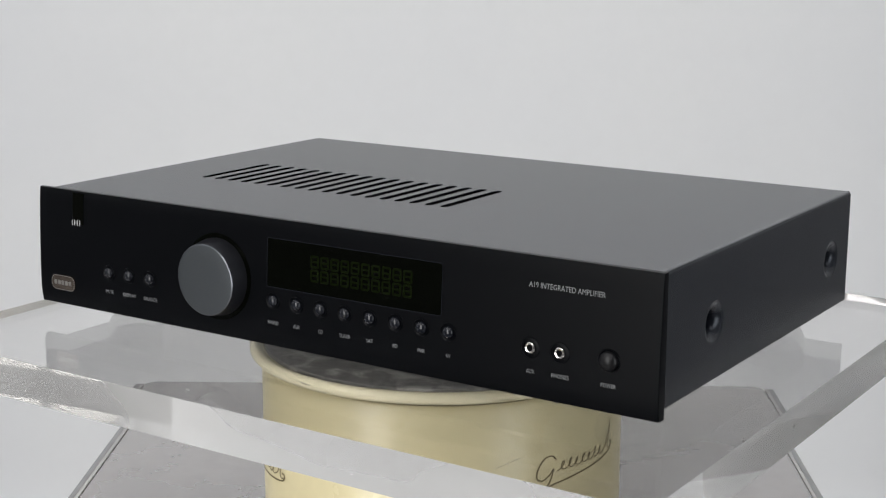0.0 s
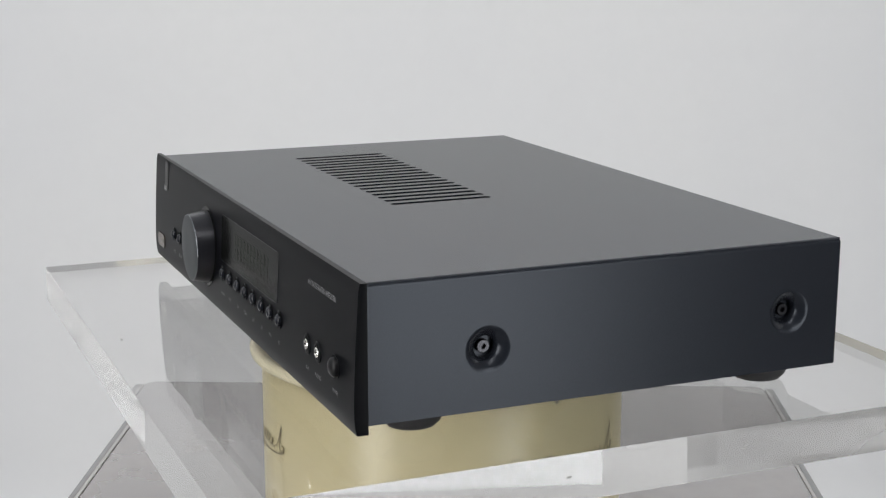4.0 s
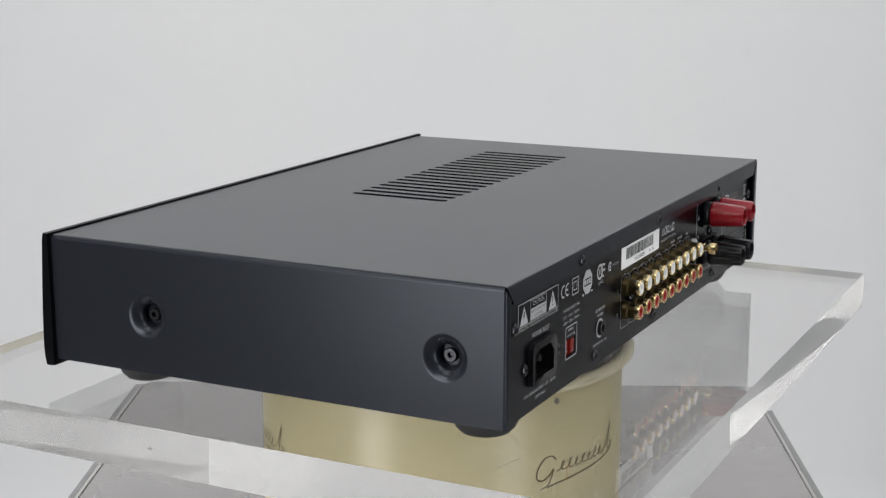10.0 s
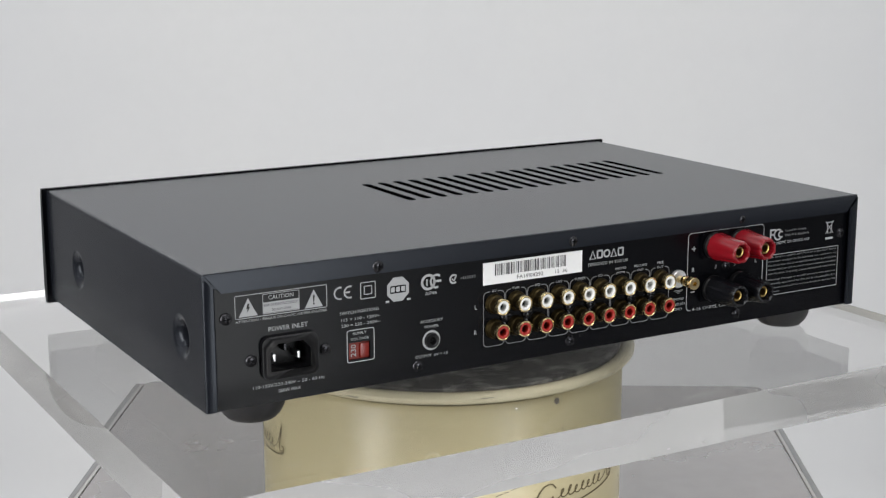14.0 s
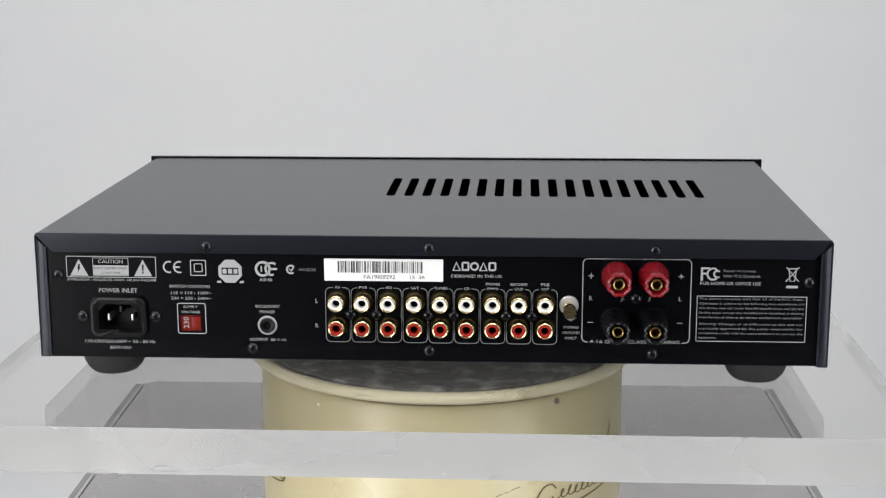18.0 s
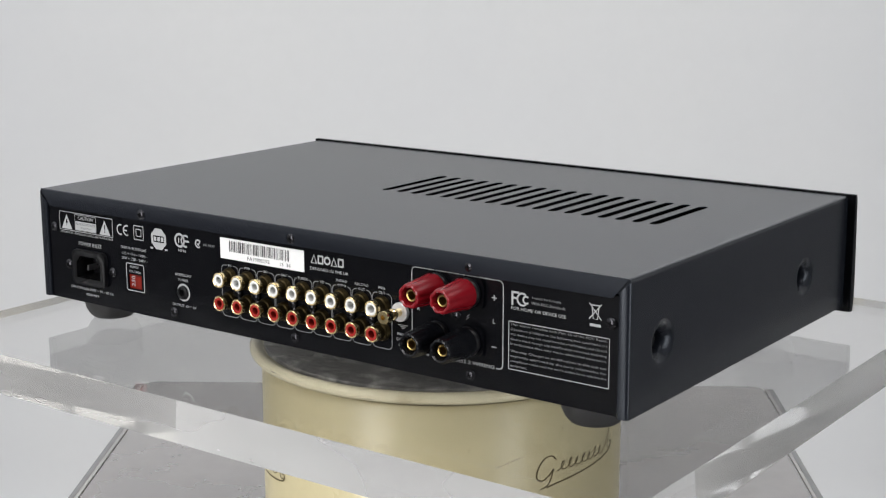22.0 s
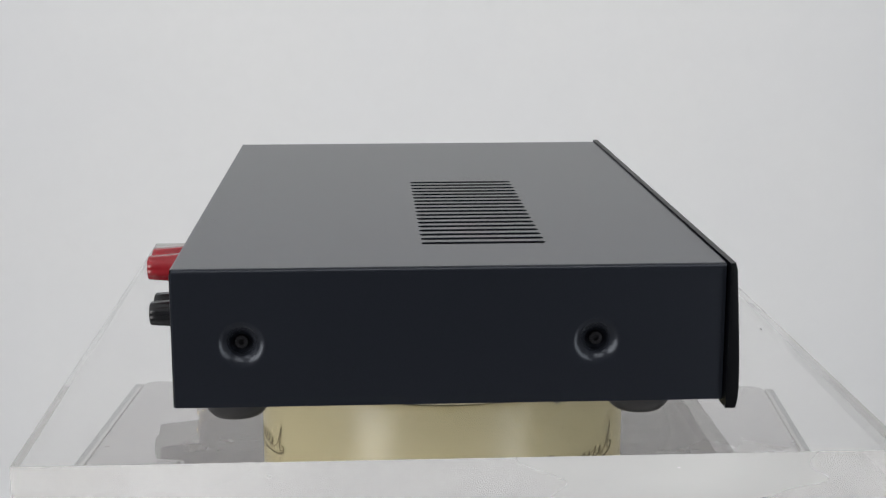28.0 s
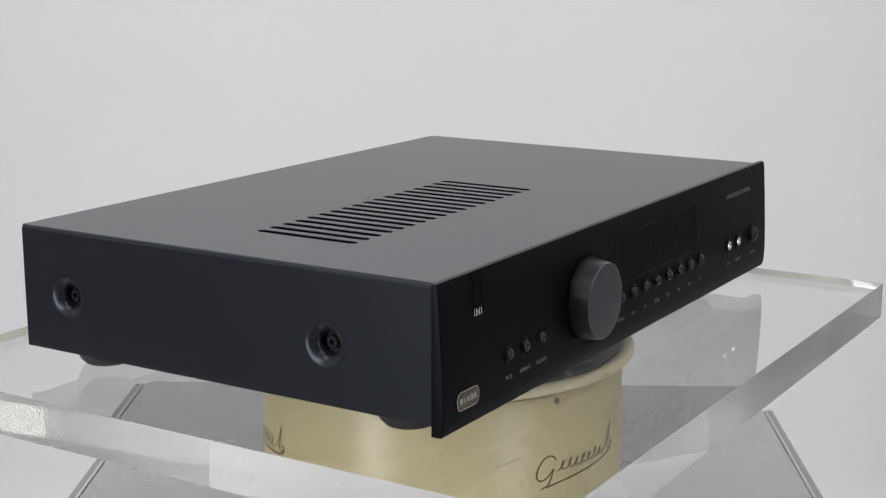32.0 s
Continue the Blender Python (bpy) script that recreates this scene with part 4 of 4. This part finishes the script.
    part("printed_ring", bm, INK, p, "white printed ring", at=rear(0.0875, 0.0337, 0.00012))
    bm = lathe(bmesh.new(), [(0.0040, 0), (0.0040, 0.0016), (0.0034, 0.0020), (0.0022, 0.0018), (0.0018, 0.0), (0.0, 0.0)], seg=28)
    part("power_jack", bm, BLACK_PLASTIC, p, "black accessory power jack", at=rear(0.0875, 0.0337))
    # barcode label
    bm = bmesh.new()
    plate(bm, [(-0.0321, -0.0061), (0.0321, -0.0061), (0.0321, 0.0061), (-0.0321, 0.0061)], (), 0, 0.0002)
    lab = part("paper_label", bm, PAPER, p, "white paper barcode label", at=rear(0.0237, 0.0652))
    bm = bmesh.new()
    rnd = random.Random(9)
    x = -0.0248
    while x < 0.0202:
        wd = rnd.choice((0.0003, 0.0003, 0.0006, 0.0009))
        plate(bm, [(x, -0.0015), (x + wd, -0.0015), (x + wd, 0.0048), (x, 0.0048)], (), 0, 0)
        x += wd + rnd.choice((0.0003, 0.0004, 0.0007))
    part("barcode", bm, BARS, lab, "black barcode lines", at=Matrix.Translation((0, 0, 0.0003)))
    part("inscription", text_mesh("FA19I08292", 0.0170, 0.0021), BARS, lab, "black printed digits", at=Matrix.Translation((-0.0022, -0.0038, 0.0003)))
    part("inscription", text_mesh("15  36", 0.0078, 0.0019), BARS, lab, "black printed digits", at=Matrix.Translation((0.0182, -0.0038, 0.0003)))
    # maker's mark as plain bars, then the line below it
    bm = bmesh.new()
    for k in range(5):
        x = -0.0096 + k * 0.0048
        if k % 3 == 0:
            stroke(bm, [(x - 0.0019, -0.0023), (x, 0.0021), (x + 0.0019, -0.0023)], 0.0010, closed=True)
        elif k == 2:
            stroke(bm, circle(0.0019, 20, x), 0.0010, closed=True)
        else:
            stroke(bm, rounded(x - 0.0016, x + 0.0016, -0.0020, 0.0020, 0.0003, 2), 0.0010, closed=True)
    part("maker_mark", bm, INK, p, "white maker's mark of plain outlines", at=rear(-0.0252, 0.0677, 0.00012))
    words(p, "DESIGNED IN THE UK", -0.0265, 0.0623, 0.0275, 0.0017)
    # phono socket boxes
    for k, w in enumerate(("AV", "PVR", "BD", "SAT", "TUNER", "CD", "(MM)", "OUT", "OUT")):
        c = -(0.0488 - k * 0.01399)
        half = 0.0009 * len(w) + 0.0006
        rear_stroke(p, gap_box(c - 0.0066, c + 0.0066, 0.0249, 0.0552, 0.0026, c - half, c + half), 0.0004, mat=GREY_INK)
        words(p, w, -c, 0.0554, 0.0015 * len(w), 0.0015)
    for k, w in ((6, "PHONO"), (7, "RECORD"), (8, "PRE")):
        words(p, w, 0.0488 - k * 0.01399, 0.0580, 0.0015 * len(w), 0.0015)
    words(p, "L", 0.0602, 0.0478, 0.0013, 0.0024)
    words(p, "R", 0.0604, 0.0340, 0.0015, 0.0024)
    for k, w in enumerate(("PHONO", "GROUND", "ONLY")):
        words(p, w, -0.0773, 0.0346 - k * 0.0030, 0.0016 * len(w), 0.0015)
    for k, h in enumerate((0.0032, 0.0020, 0.0009)):
        rear_stroke(p, [(0.0771 - h, 0.0398 - k * 0.0008), (0.0771 + h, 0.0398 - k * 0.0008)], 0.0003)
    # loudspeaker box
    rear_stroke(p, gap_box(0.0832, 0.1407, 0.0265, 0.0725, 0.0025, 0.0865, 0.1368, False), 0.0005)
    words(p, "4-16 OHMS, CLASS 2 WIRING", -0.1115, 0.0267, 0.0480, 0.0022)
    for x, w, z in ((-0.0876, "R", 0.0508), (-0.1353, "L", 0.0510)):
        words(p, w, x, z, 0.0017, 0.0024)
    for x in (-0.0876, -0.1353):
        rear_stroke(p, [(-x - 0.0015, 0.0632), (-x + 0.0015, 0.0632)], 0.0005)
        rear_stroke(p, [(-x, 0.0617), (-x, 0.0647)], 0.0005)
        rear_stroke(p, [(-x - 0.0015, 0.0375), (-x + 0.0015, 0.0375)], 0.0005)
    for x in (-0.1045, -0.1190):
        rear_stroke(p, [(-x + 0.0008, 0.0520), (-x - 0.0006, 0.0508), (-x + 0.0006, 0.0506), (-x - 0.0008, 0.0494)], 0.0003)
    # approvals on the far end
    bm = bmesh.new()
    plate(bm, [(-0.0054, -0.0036), (-0.0042, -0.0036), (-0.0042, -0.0003), (-0.0014, -0.0003), (-0.0014, 0.0008), (-0.0042, 0.0008), (-0.0042, 0.0026), (-0.0008, 0.0026), (-0.0008, 0.0037), (-0.0054, 0.0037)], (), 0, 0)
    stroke(bm, [(0.0012 + 0.0031 * math.cos(radians(50 + 26 * k)), 0.0031 * math.sin(radians(50 + 26 * k))) for k in range(11)], 0.0010)
    stroke(bm, [(0.0034 + 0.0018 * math.cos(radians(50 + 26 * k)), 0.0018 * math.sin(radians(50 + 26 * k))) for k in range(11)], 0.0009)
    part("approval_mark", bm, INK, p, "white approval mark of plain arcs", at=rear(-0.1510, 0.0648, 0.00012))
    words(p, "Tested To Comply", -0.1575, 0.0664, 0.0172, 0.0015, GREY_INK, centre=False)
    words(p, "With FCC Standards", -0.1575, 0.0638, 0.0195, 0.0015, GREY_INK, centre=False)
    words(p, "FOR HOME OR OFFICE USE", -0.1455, 0.0597, 0.0320, 0.0017, centre=False)
    bm = bmesh.new()
    stroke(bm, [(-0.0020, 0.0034), (-0.0012, -0.0032), (0.0012, -0.0032), (0.0020, 0.0034)], 0.0005)
    stroke(bm, [(-0.0026, 0.0036), (0.0026, 0.0036)], 0.0006)
    stroke(bm, [(-0.0034, 0.0044), (0.0034, -0.0034)], 0.0005)
    stroke(bm, [(0.0034, 0.0044), (-0.0034, -0.0034)], 0.0005)
    plate(bm, [(-0.0030, -0.0070), (0.0030, -0.0070), (0.0030, -0.0056), (-0.0030, -0.0056)], (), 0, 0)
    part("bin_symbol", bm, INK, p, "white crossed bin symbol", at=rear(-0.1939, 0.0645, 0.00012))
    rear_stroke(p, rounded(0.1442, 0.2020, 0.0278, 0.0527, 0.0002, 1), 0.0004, True)
    lines = ["This device complies with Part 15 of the FCC Rules.", "Operation is subject to the following two conditions: (1)", "this device may not cause harmful interference, and (2) this", "device must accept any interference received, including", "interference that may cause undesired operation."]
    more = ["Warning: Changes or modifications to this unit not", "expressly approved by the party responsible for", "compliance could void the user's authority to operate the", "equipment."]
    z = 0.0511
    for k, ln in enumerate(lines + [""] + more):
        if ln:
            wide = 0.0555 if len(ln) > 46 else 0.0555 * len(ln) / 56
            words(p, ln, -0.1452, z, wide, 0.0016, GREY_INK, centre=False)
            z -= 0.00255
        else:
            z -= 0.0011


def build_amplifier():
    a = thing("amplifier", "black integrated amplifier standing on the clear acrylic slab", "amplifier")
    build_chassis(a)
    build_cover(a)
    build_front(a)
    build_rear(a)
    return a


build_room()
build_window("window_1", -2.5, -1.25, 0.25, 0.45, 1.25, 9, 4, DAYLIGHT)
build_window("window_2", 2.5, -0.30, 0.70, 0.45, 1.25, 6, 4, WARM_DAYLIGHT)
table = build_table()
drum = build_drum()
platter = build_platter()
slab = build_slab()
amplifier = build_amplifier()


def motions():
    for turning in (platter, slab, amplifier):
        lean = pose(0, 0, 0, 0, 0.0 if turning is platter else 0.09, 0)
        walk(turning, [(t, pose(0, 0, 0, 0, 0, a) @ lean) for t, a in TURN])


motions()
